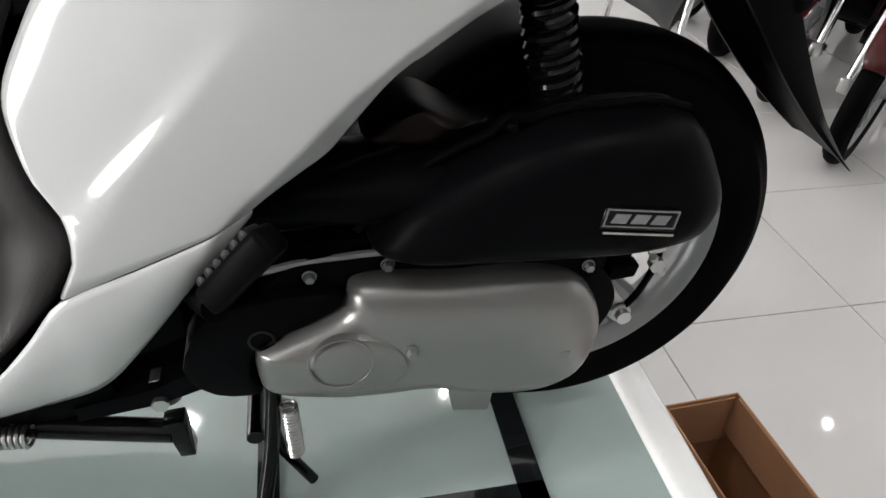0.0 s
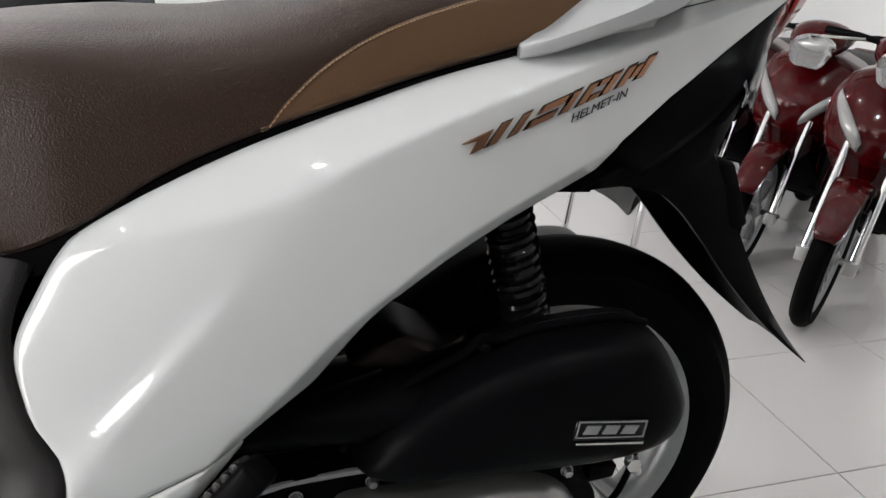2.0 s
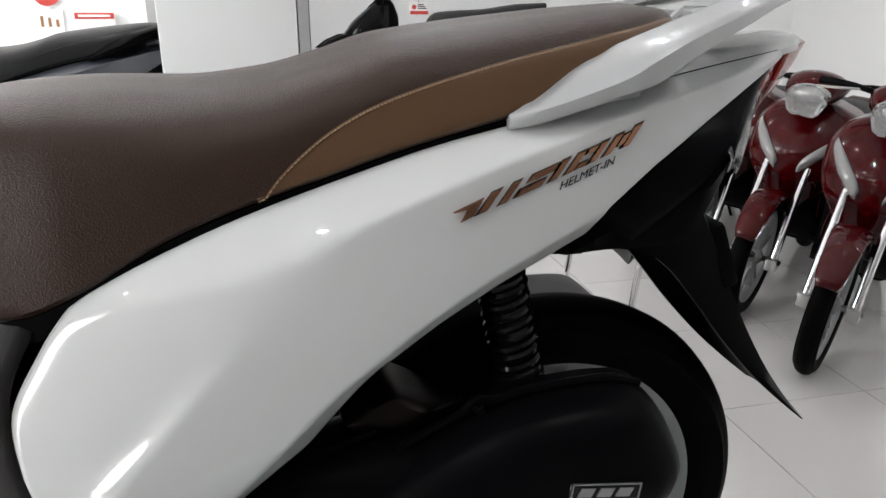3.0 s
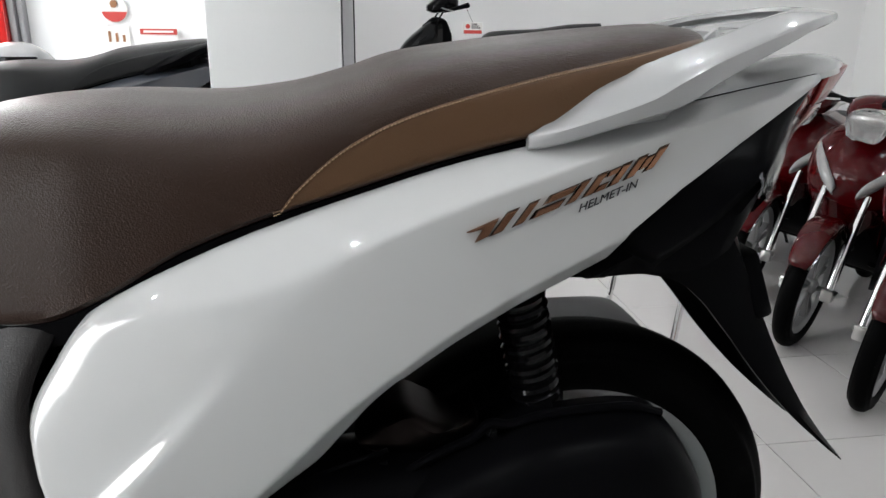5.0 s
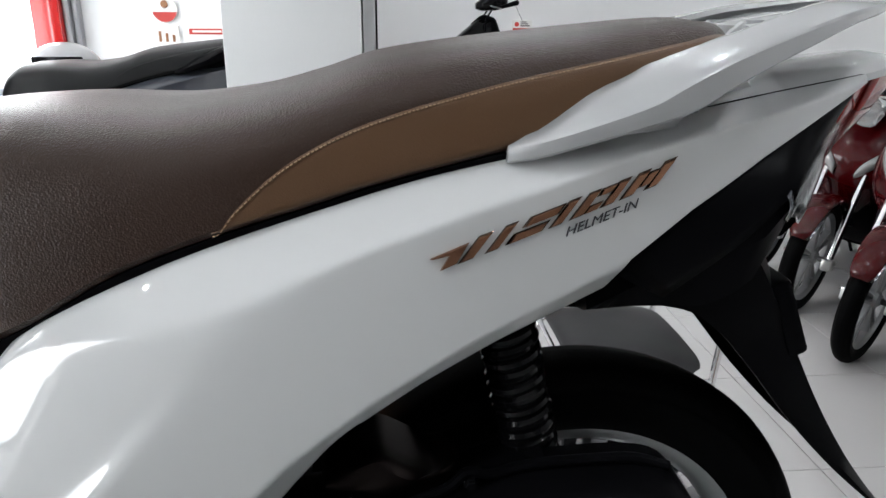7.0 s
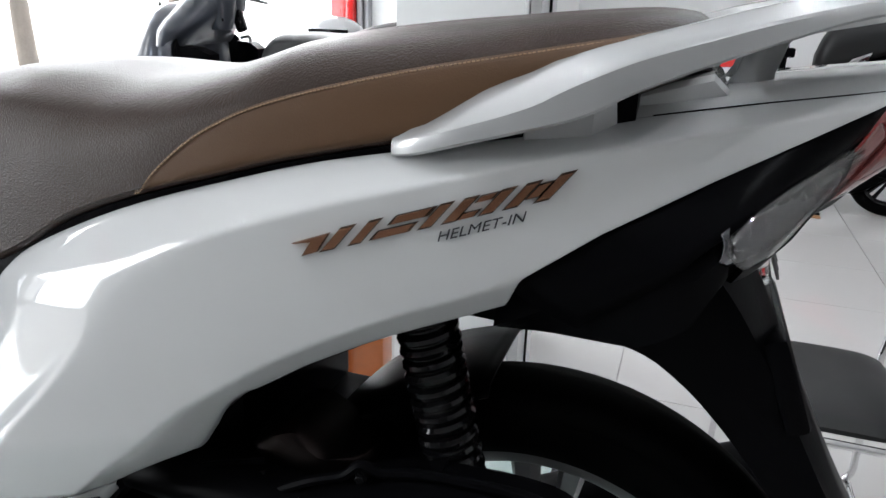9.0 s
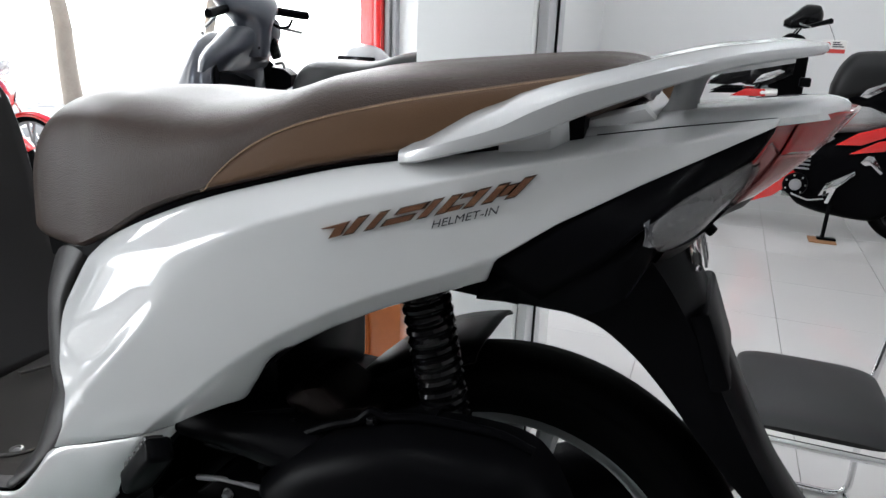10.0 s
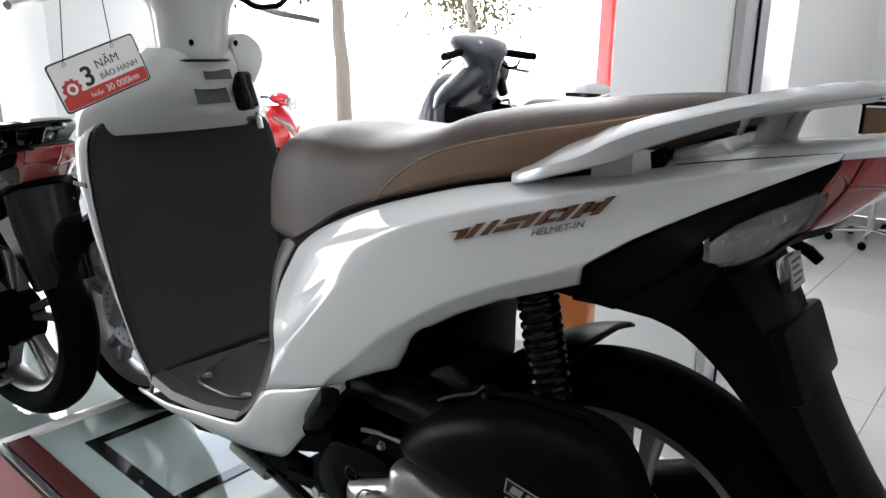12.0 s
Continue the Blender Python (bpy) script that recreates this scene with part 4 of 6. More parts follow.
# maker's badge on the air cleaner as plain shapes
badge = part("badge", moved(box(-0.036, 0.036, -0.0012, 0.0012, -0.011, 0.011, 0.001, 1), pose(-0.016, -0.2068, 0.938, 0, 8, 0)), GLOSSY, air, "small black and silver badge")
bm_at = pose(-0.016, -0.2086, 0.939, 0, 8, 0)
for x0, x1, z0, z1 in ((-0.034, 0.034, 0.0085, 0.0100), (-0.034, 0.034, -0.0080, -0.0068), (-0.0345, -0.033, -0.0080, 0.0100), (0.033, 0.0345, -0.0080, 0.0100)):
    part("badge_edge", moved(box(x0, x1, -0.0005, 0.0005, z0, z1), bm_at), ALU, badge)
for k in range(3):
    x0 = -0.028 + 0.019 * k
    part("badge_mark", moved(plate([(x0, -0.0040), (x0 + 0.014, -0.0040), (x0 + 0.017, 0.0052), (x0 + 0.003, 0.0052)], -0.0006, 0.0006), bm_at), ALU, badge)
part("badge_bar", moved(box(-0.034, 0.034, -0.0006, 0.0006, -0.0010, 0.0010), pose(-0.016, -0.2086, 0.9245, 0, 8, 0)), STEEL, badge)

# rear brake lever, cable and axle hardware
part("brake_arm", join(plate(rounded([(0.000, 0.795), (0.014, 0.800), (0.028, 0.780), (0.048, 0.752), (0.042, 0.738), (0.028, 0.740), (0.012, 0.764)], 3), -0.116, -0.110, 0.001), tube([(0.015, -0.126, 0.783), (0.015, -0.07, 0.783)], 0.0075, 6), tube([(0.038, -0.128, 0.749), (0.038, -0.07, 0.749)], 0.0085, 12), lathe([(0.012, -0.117), (0.012, -0.119), (0.008, -0.120)], 18, "y", (0.038, 0, 0.749))), STEEL, scooter, "zinc brake arm")
part("arm_bracket", plate([(0.012, 0.800), (0.042, 0.803), (0.046, 0.818), (0.014, 0.822)], -0.122, -0.104, 0.002), BLACK, scooter, "black cable stop")
part("cable_adjuster", join(tube([(0.058, -0.122, 0.828), (0.072, -0.122, 0.804)], 0.005, 8), lathe([(0.009, -0.127), (0.009, -0.117)], 6, "y", (0.064, 0, 0.818), True), tube([(0.052, -0.122, 0.834), (0.072, -0.121, 0.836)], 0.0025, 6)), STEEL, scooter, "small zinc cable adjuster")
part("brake_cable", tube(bend([(0.038, -0.115, 0.749), (0.056, -0.118, 0.785), (0.068, -0.116, 0.83), (0.064, -0.09, 0.88)], 6), 0.004, 8), BLACK, scooter)
part("cable_bracket", plate([(0.0, 0.86), (0.05, 0.85), (0.045, 0.80), (0.02, 0.82)], -0.10, -0.07, 0.002), BLACK, scooter)

# pillion footrest, folded
peg_at = pose(-0.350, -0.216, 0.930, 8, 40, 0) @ pose(0, 0, 0, 0, 0, -32)
peg = part("footrest", moved(box(-0.014, 0.013, -0.012, 0.016, -0.044, 0.042, 0.006, 3), peg_at), BLACK, scooter, "ribbed dark footrest, folded up")
for k in range(6):
    part("rib", moved(lathe([(0.0001, -0.0105), (0.0048, -0.0090), (0.0054, 0.0), (0.0048, 0.0090), (0.0001, 0.0105)], 12, "y"), peg_at @ pose(-0.0145, 0.001, -0.031 + 0.012 * k)), GREY, peg)
part("footrest_bracket", tube([(-0.375, -0.215, 0.893), (-0.395, -0.17, 0.872), (-0.42, -0.12, 0.86)], 0.012, 10), BLACK, scooter)
bolt(-0.385, -0.190, 0.880, 0.006)
part("engine_mount", loft([[(x, -0.14, z), (x, -0.05, z), (x, -0.05, z - h), (x, -0.14, z - h)] for x, z, h in ((-0.54, 0.72, 0.018), (-0.46, 0.735, 0.022), (-0.38, 0.77, 0.03))]), BLACK, scooter)
part("pivot_bolt", join(lathe([(0.020, -0.11), (0.020, -0.128), (0.014, -0.132), (0.0001, -0.132)], 24, "y", (-0.459, 0, 0.716)), lathe([(0.009, -0.13), (0.009, -0.146), (0.0001, -0.147)], 6, "y", (-0.459, 0, 0.716))), STEEL, scooter, "steel pivot bolt")

# centre stand and side stand
stand = part("centre_stand", join(
    tube(arc_bend([(-0.348, -0.10, 0.705), (-0.362, -0.125, 0.60), (-0.380, -0.155, GL + 0.014)], 0.02), 0.009, 12),
    tube(arc_bend([(-0.365, 0.10, 0.705), (-0.385, 0.13, 0.60), (-0.392, 0.155, GL + 0.014)], 0.02), 0.012, 12),
    tube([(-0.378, -0.12, 0.62), (-0.378, 0.12, 0.62)], 0.010, 12),
    tube([(-0.358, -0.110, 0.620), (-0.352, -0.11, 0.585), (-0.320, -0.112, GL + 0.012)], 0.007, 10),
    box(-0.400, -0.360, -0.175, -0.135, GL, GL + 0.014, 0.003), box(-0.412, -0.372, 0.135, 0.175, GL, GL + 0.014, 0.003)), GLOSSY, scooter, "black tubular centre stand")


def coil(p, q, r, wire, turns, parent, material=STEEL):
    p, q = Vector(p), Vector(q)
    d = (q - p).normalized()
    u = d.orthogonal().normalized()
    v = d.cross(u)
    n = int(turns * 14)
    return part("return_spring", tube([p.lerp(q, i / n) + (u * math.cos(6.2832 * turns * i / n) + v * math.sin(6.2832 * turns * i / n)) * r for i in range(n + 1)], wire, 6), material, parent, "steel return spring")


coil((-0.337, -0.120, 0.668), (-0.335, -0.125, 0.594), 0.0085, 0.0020, 16, stand)
side_stand = part("side_stand", join(tube([(-0.66, -0.120, 0.700), (-0.455, -0.140, 0.672)], 0.013, 14), plate([(-0.462, 0.692), (-0.440, 0.694), (-0.436, 0.640), (-0.452, 0.640)], -0.150, -0.128, 0.002)), GLOSSY, scooter, "black side stand, folded up")
coil((-0.70, -0.135, 0.700), (-0.585, -0.145, 0.694), 0.010, 0.0022, 20, side_stand)
part("stand_bracket", plate([(-0.60, 0.745), (-0.50, 0.745), (-0.50, 0.715), (-0.56, 0.700), (-0.62, 0.705)], -0.135, -0.115, 0.003), BLACK, scooter)

# emblem on the side panel: plain slanted copper shapes with a chrome edge, and the lettered line under it
def raised(outline, lift, material, name, parent, label="", grow=0.0):
    cx = sum(p[0] for p in outline) / len(outline)
    cz = sum(p[1] for p in outline) / len(outline)
    pts = [(cx + (x - cx) * (1 + grow), cz + (z - cz) * (1 + grow)) for x, z in outline]
    ys = [on_side(x, z) for x, z in pts]
    n = len(pts)
    rings = [[(x, y + 0.001, z) for (x, z), y in zip(pts, ys)], [(x, y - lift * 0.6, z) for (x, z), y in zip(pts, ys)],
             [(cx + (x - cx) * 0.90, y - lift, cz + (z - cz) * 0.90) for (x, z), y in zip(pts, ys)]]
    return part(name, loft(rings), material, parent, label)


def on_emblem(u, v):
    """A point of the emblem's leaning field, u along its base line, v up."""
    return (-0.149 + 0.155 * u + 0.013 * v, 1.1965 + 0.0485 * u + 0.0165 * v)


def emblem_shape(corners):
    return [on_emblem(u, v) for u, v in corners]


emblem = raised(emblem_shape([(-0.11, 0.80), (0.050, 0.92), (0.072, 0.02), (0.006, -0.06), (-0.012, 0.66)]), 0.003, COPPER, "emblem", scooter, "copper and chrome emblem of plain shapes")
for u, w, v0, v1 in ((0.085, 0.060, 0.0, 1.0), (0.205, 0.052, 0.0, 1.0), (0.300, 0.150, 0.0, 0.40), (0.325, 0.150, 0.60, 1.0), (0.495, 0.052, 0.0, 1.0),
                     (0.590, 0.055, 0.0, 1.0), (0.660, 0.065, 0.70, 1.0), (0.650, 0.065, 0.0, 0.30), (0.735, 0.055, 0.0, 1.0), (0.830, 0.055, 0.0, 1.0), (0.893, 0.050, 0.25, 0.85), (0.950, 0.055, 0.0, 1.08)):
    sh = emblem_shape([(u, v0), (u + w, v0), (u + w, v1), (u, v1)])
    raised(sh, 0.0016, EDGEMETAL, "emblem_edge", emblem, grow=0.13)
    raised(sh, 0.0028, COPPER, "emblem_shape", emblem)


def lettering(name, body, size, m, material, parent, depth=0.0004, shear=0.0, align="LEFT", label="", weight=0.0):
    cu = bpy.data.curves.new(name, "FONT")
    cu.body, cu.size, cu.extrude, cu.shear, cu.align_x, cu.offset = body, size, depth, shear, align, weight
    tmp = new(name, cu)
    dg = bpy.context.evaluated_depsgraph_get()
    me = bpy.data.meshes.new_from_object(tmp.evaluated_get(dg))
    bpy.data.objects.remove(tmp)
    me.materials.clear()
    me.materials.append(material)
    ob = new(name, me)
    ob.parent = parent
    ob.matrix_local = m
    if label:
        ob["label"] = label
    return ob


hy0, hy1 = on_side(-0.061, 1.2155), on_side(0.004, 1.236)
ux = Vector((0.065, hy1 - hy0, 0.0205)).normalized()
uz = (Vector((0, 0, 1)) - ux * ux.z).normalized()
un = ux.cross(uz)
ux = ux * 1.28
hm = Matrix(((ux.x, uz.x, un.x, -0.061), (ux.y, uz.y, un.y, hy0 - 0.0028), (ux.z, uz.z, un.z, 1.2125), (0, 0, 0, 1)))
line = lettering("model_line", "HELMET-IN", 0.0092, hm, INK, scooter, 0.0003, 0.45, label="dark grey lettered line")
for v in line.data.vertices:
    p = hm @ v.co
    near = on_side(p.x, p.z)
    v.co = hm.inverted() @ Vector((p.x, near - 0.0008 - (0.0005 if v.co.z > 0 else 0), p.z))

# floorboard and inner leg shield
rr = []
for x, w, z in ((-0.560, 0.188, 0.835), (-0.60, 0.192, 0.822), (-0.70, 0.196, 0.800), (-0.80, 0.198, 0.792), (-0.88, 0.196, 0.800)):
    rr.append([(x, -w, z - 0.01), (x, -w * 0.97, z + 0.004), (x, -w * 0.85, z + 0.006), (x, -w * 0.82, z), (x, 0, z - 0.004), (x, w * 0.82, z), (x, w * 0.85, z + 0.006), (x, w * 0.97, z + 0.004), (x, w, z - 0.01), (x, 0, z - 0.05)])
part("floorboard", loft(rr), FLOORGREY, scooter, "dark grey ribbed floorboard")
for sg in (-1, 1):
    part("floor_groove", tube(arc_bend([(-0.85, sg * 0.03, 0.806), (-0.80, sg * 0.15, 0.802), (-0.66, sg * 0.15, 0.810), (-0.60, sg * 0.09, 0.822)], 0.04), 0.0035, 6), FLOORGREY, scooter)
for x, y, z in ((-0.80, -0.12, 0.803), (-0.66, -0.13, 0.813), (-0.80, 0.12, 0.803), (-0.66, 0.13, 0.813)):
    part("floor_screw", lathe([(0.009, z - 0.004), (0.009, z + 0.0006), (0.006, z + 0.0012), (0.0055, z - 0.001), (0.0001, z - 0.001)], 16, "z", (x, y, 0)), STEEL if y < 0 else BLACK, scooter)
SHIELD = [(0.790, -0.870, 0.190, 0.020), (0.86, -0.905, 0.200, 0.030), (0.95, -0.940, 0.204, 0.036), (1.05, -0.968, 0.207, 0.040), (1.14, -0.986, 0.208, 0.040), (1.21, -0.998, 0.202, 0.036), (1.245, -1.004, 0.190, 0.030), (1.262, -1.008, 0.168, 0.024)]


def shield_ring(z, dx=0.0, dw=0.0, flat=1.0):
    x, w, hollow = smooth_table(SHIELD, z)
    w += dw
    return [(x + dx - hollow * flat * (1 - (y / w) ** 2), y, z) for y in np.linspace(-w, w, 31)]


thick(part("leg_shield_inner", loft([shield_ring(z) for z in np.linspace(0.79, 1.262, 36)], False, False), GREY, scooter, "dark grey inner leg shield"), 0.004)
rr = []
for z in np.linspace(0.760, 1.275, 36):
    x, w, hollow = smooth_table(SHIELD, max(0.79, min(1.262, z)))
    w += 0.005
    lo = 0.0 if z > 0.79 else (0.79 - z) * 0.4
    rr.append([(x - 0.004 - lo, -w, z)] + [(x - 0.050 - (0.045 + 0.05 * (1.27 - z)) * (1 - (y / w) ** 2) - lo + (0.046 - 0.058 * min(1.0, max(0.0, (z - 0.80) / 0.36)) * (1 if z < 1.22 else max(0.2, 1 - (z - 1.22) * 9))) * abs(y / w) ** 6, y * (1 - 0.03 * abs(y / w) ** 8), z) for y in np.linspace(-w, w, 31)] + [(x - 0.004 - lo, w, z)])
thick(part("leg_shield_outer", loft(rr, False, False), WHITE, scooter, "pearl white front apron"), 0.003)
# white centre cowl over the shield, with its labels and key switch
rr = []
for z, x, w, dd in ((1.235, -1.000, 0.200, 0.055), (1.275, -0.985, 0.196, 0.075), (1.315, -0.965, 0.170, 0.085), (1.350, -0.945, 0.130, 0.080), (1.380, -0.930, 0.100, 0.070), (1.395, -0.925, 0.085, 0.060)):
    rr.append([(x - 0.05 + dd * math.sin(a) * (1 if math.sin(a) > 0 else 1.3), -w * math.cos(a), z) for a in np.linspace(0, 2 * math.pi, 37)[:-1]])
rows = [(i, *np.array(r).ravel()) for i, r in enumerate(rr)]
part("centre_cowl", loft([smooth_table(rows, u).reshape(-1, 3).tolist() for u in np.linspace(0, len(rr) - 1, 24)]), WHITE, scooter, "pearl white centre cowl")
bar_turn = new("handlebar_unit")
bar_turn.parent = scooter
bar_turn.matrix_local = pose(-0.975, 0, 0, 0, 0, 8)
bar_turn["label"] = "white handlebar cover with grips and levers"
rr = []
for z, x, w, dd in ((1.372, 0.010, 0.062, 0.060), (1.40, 0.012, 0.070, 0.066), (1.46, 0.016, 0.078, 0.070), (1.50, 0.014, 0.105, 0.078), (1.54, 0.000, 0.170, 0.085), (1.575, -0.02, 0.190, 0.080), (1.60, -0.04, 0.150, 0.060), (1.61, -0.05, 0.09, 0.03)):
    rr.append([(x + dd * math.sin(a), -w * math.cos(a), z) for a in np.linspace(0, 2 * math.pi, 33)[:-1]])
rows = [(i, *np.array(r).ravel()) for i, r in enumerate(rr)]
hb = part("handlebar_cover", loft([smooth_table(rows, u).reshape(-1, 3).tolist() for u in np.linspace(0, len(rr) - 1, 30)]), WHITE, bar_turn, "white handlebar cover")
for sg in (-1, 1):
    part("cover_screw", lathe([(0.006, -0.072), (0.005, -0.0735), (0.0001, -0.0725)], 14, "y", (0.052 * sg, 0, 1.405)), BLACK, hb, local=pose(0.004, 0, 0, 0, 0, 90))
    part("grip", tube([(0.01, sg * 0.17, 1.535), (0.06, sg * 0.345, 1.520)], 0.016, 16), BLACK, bar_turn, "black rubber grip")
    part("brake_lever", tube(bend([(-0.05, sg * 0.16, 1.505), (-0.03, sg * 0.25, 1.475), (0.03, sg * 0.345, 1.456)], 5), 0.007, 8), STEEL, bar_turn, "steel brake lever")
part("brake_hose", tube(bend([(0.02, 0.11, 1.50), (0.06, 0.13, 1.475), (0.075, 0.17, 1.480), (0.07, 0.21, 1.505)], 6), 0.006, 8), BLACK, bar_turn)
part("key_switch", moved(box(-0.018, 0.018, -0.020, 0.020, -0.038, 0.038, 0.010, 3), pose(-0.928, 0.088, 1.312, 0, -14, 20)), GLOSSY, scooter, "black key switch housing")
part("switch_cover", plate(rounded([(0.070, 1.405), (0.098, 1.425), (0.132, 1.405), (0.142, 1.375), (0.122, 1.335), (0.108, 1.318), (0.084, 1.345)], 3), -0.985, -0.930, 0.008, 2, "yz"), WHITE, scooter, "white switch cover")
part("neck_gap", loft([[(-0.966 + k * 0.064 * math.sin(a), -k * 0.068 * math.cos(a) + 0.002, z) for a in np.linspace(0, 6.2832, 29)[:-1]] for z, k in ((1.3705, 1.0), (1.373, 1.09), (1.3755, 1.0))]), BLACK, scooter, "dark seam under the handlebar neck")
part("bag_hook", tube(arc_bend([(-0.935, 0.10, 1.255), (-0.90, 0.10, 1.262), (-0.895, 0.10, 1.240)], 0.01), 0.006, 8), STEEL, scooter)
part("warning_label", moved(box(-0.001, 0.0012, -0.036, 0.036, -0.024, 0.024, 0.0008, 1), pose(-0.928, 0.014, 1.314, 0, -24, 2)), INK, scooter, "dark printed label")
part("warning_label", moved(box(-0.001, 0.0012, -0.030, 0.030, -0.010, 0.010, 0.0008, 1), pose(-0.914, 0.022, 1.347, 0, -24, 2)), INK, scooter)
# front fork, mudguard and maker's mark on the apron edge
for sg in (-1, 1):
    part("fork_leg", tube([(-1.30, sg * 0.062, GL + 0.25), (-1.13, sg * 0.062, 0.99)], 0.017, 14), ALU, scooter, "silver fork leg")
arc = []
for a in np.linspace(radians(40), radians(165), 26):
    r = 0.272
    arc.append([(-1.30 + r * math.cos(a) * k, y, GL + 0.252 + r * math.sin(a) * k) for y, k in ((-0.062, 0.93), (-0.055, 0.98), (-0.025, 1.0), (0.025, 1.0), (0.055, 0.98), (0.062, 0.93))])
thick(part("front_mudguard", loft(arc, False, False), WHITE, scooter, "pearl white front mudguard"), 0.003)
for k in range(5):
    part("side_mark", box(-1.052 + 0.011 * k, -1.044 + 0.011 * k, -0.2150, -0.2120, 1.146, 1.154), INK, scooter)
# dark block added inside the neck and belly so that no light passes
part("frame_tunnel", loft([[(x, -w, z0), (x, w, z0), (x, w, z1), (x, -w, z1)] for x, w, z0, z1 in ((-0.42, 0.14, 0.80, 0.95), (-0.60, 0.15, 0.74, 0.79), (-0.80, 0.15, 0.70, 0.765), (-0.95, 0.12, 0.69, 0.76), (-1.02, 0.10, 0.76, 0.90))]), BLACK, scooter, "black filler block that stops light inside the body")

# the hanging card
card = thing("hanging_tag", "white and red warranty card hung on two strings", "tag")
P = [Vector(p) for p in ((-0.800, -0.330, 1.369), (-0.800, -0.195, 1.419), (-0.800, -0.174, 1.344), (-0.800, -0.316, 1.300))]
ux = (P[1] - P[0]).normalized()
uz = (P[0] - P[3])
uz = (uz - ux * uz.dot(ux)).normalized()
un = ux.cross(uz)
mid = sum(P, Vector()) / 4
cm = Matrix(((ux.x, uz.x, un.x, mid.x), (ux.y, uz.y, un.y, mid.y), (ux.z, uz.z, un.z, mid.z), (0, 0, 0, 1)))
CW, CH = 0.146, 0.076


def card_piece(name, x0, x1, y0, y1, z, material, label="", r=0.0, t=0.0006):
    o = [(x0, y0), (x1, y0), (x1, y1), (x0, y1)]
    if r:
        o = []
        for cx, cy, a0 in ((x1 - r, y1 - r, 0), (x0 + r, y1 - r, 90), (x0 + r, y0 + r, 180), (x1 - r, y0 + r, 270)):
            o += [(cx + r * math.cos(radians(a0 + 18 * k)), cy + r * math.sin(radians(a0 + 18 * k))) for k in range(6)]
    return part(name, plate(o, z, z + t, plane="xy"), material, card, label, local=cm)


card_piece("card_edge", -CW / 2, CW / 2, -CH / 2, CH / 2, -0.0012, INK, "black edge", 0.006, 0.0012)
card_piece("card_face", -CW / 2 + 0.0025, CW / 2 - 0.0025, -CH / 2 + 0.0025, CH / 2 - 0.0025, 0.0, PAPER, "white card", 0.005)
card_piece("red_band", -CW / 2 + 0.0035, CW / 2 - 0.0035, -CH / 2 + 0.0035, -CH / 2 + 0.024, 0.0007, REDINK, "red band", 0.004)
gear = []
for k in range(10):
    a = 2 * math.pi * k / 10
    gear += [(-0.050 + 0.0155 * math.cos(a + d) * q, -0.006 + 0.0155 * math.sin(a + d) * q) for d, q in ((-0.2, 0.86), (-0.13, 1.0), (0.13, 1.0), (0.2, 0.86))]
part("gear_mark", plate(gear, 0.0007, 0.0012, plane="xy"), REDINK, card, "red gear shape", local=cm)
part("gear_hole", lathe([(0.0085, 0.0013), (0.0080, 0.0016), (0.0001, 0.0016)], 24, "z", (-0.050, -0.006, 0)), PAPER, card, local=cm)
part("gear_inner", lathe([(0.0045, 0.0017), (0.0040, 0.0020), (0.0001, 0.0020)], 24, "z", (-0.050, -0.006, 0)), REDINK, card, local=cm)
lettering("card_text", "3", 0.040, cm @ Matrix.Translation((-0.030, -0.010, 0.0009)), INK, card, 0.0003, weight=0.0008)
lettering("card_text", "N\u0102M", 0.018, cm @ Matrix.Translation((-0.003, 0.008, 0.0009)), INK, card, 0.0003)
lettering("card_text", "B\u1ea2O H\u00c0NH", 0.0125, cm @ Matrix.Translation((-0.003, -0.0085, 0.0009)), INK, card, 0.0003)
lettering("card_text", "ho\u1eb7c", 0.010, cm @ Matrix.Translation((-0.028, -0.028, 0.0016)), PAPER, card, 0.0003)
lettering("card_text", "30 000km", 0.0145, cm @ Matrix.Translation((-0.003, -0.029, 0.0016)), PAPER, card, 0.0003)
for x in (-0.045, 0.035):
    p = cm @ Vector((x, CH / 2 - 0.005, 0.001))
    part("string", tube([p, (p.x, p.y + (0.012 if x < 0 else -0.012), 1.525)], 0.0008, 5), GREY, card, "thin grey string")
    part("eyelet", moved(lathe([(0.0035, 0.0), (0.0030, 0.0012), (0.0018, 0.0012), (0.0015, 0.0)], 14, "z"), cm @ Matrix.Translation((x, CH / 2 - 0.007, 0.0006))), STEEL, card)

# ---- other vehicles ----
def repaint(ob, swap):
    """Gives a copied vehicle its own colours."""
    done = {}
    for o in (ob, *ob.children_recursive):
        if o.data and o.data.materials and o.data.materials[0] in swap:
            if o.data not in done:
                done[o.data] = o.data.copy()
                done[o.data].materials[0] = swap[o.data.materials[0]]
            o.data = done[o.data]


DARKSWAP = {WHITE: DARKBLUE, SILVER: BLACK, SEAT: VINYL, TAN: VINYL, THREAD: VINYL, COPPER: STEEL, REDLENS: REDLENS, GREY: BLACK}
dark = copy_thing(scooter, pose(-0.68, 1.64, -0.07, 0, 0, 1))
dark.name = "dark_scooter"
tagged(dark, "dark blue-grey scooter with a black seat on a platform", "scooter")
repaint(dark, DARKSWAP)


def strip(ob, *kinds):
    """Takes parts off a copied vehicle."""
    for o in [c for c in ob.children_recursive if c.name.split(".")[0] in kinds]:
        bpy.data.objects.remove(o)


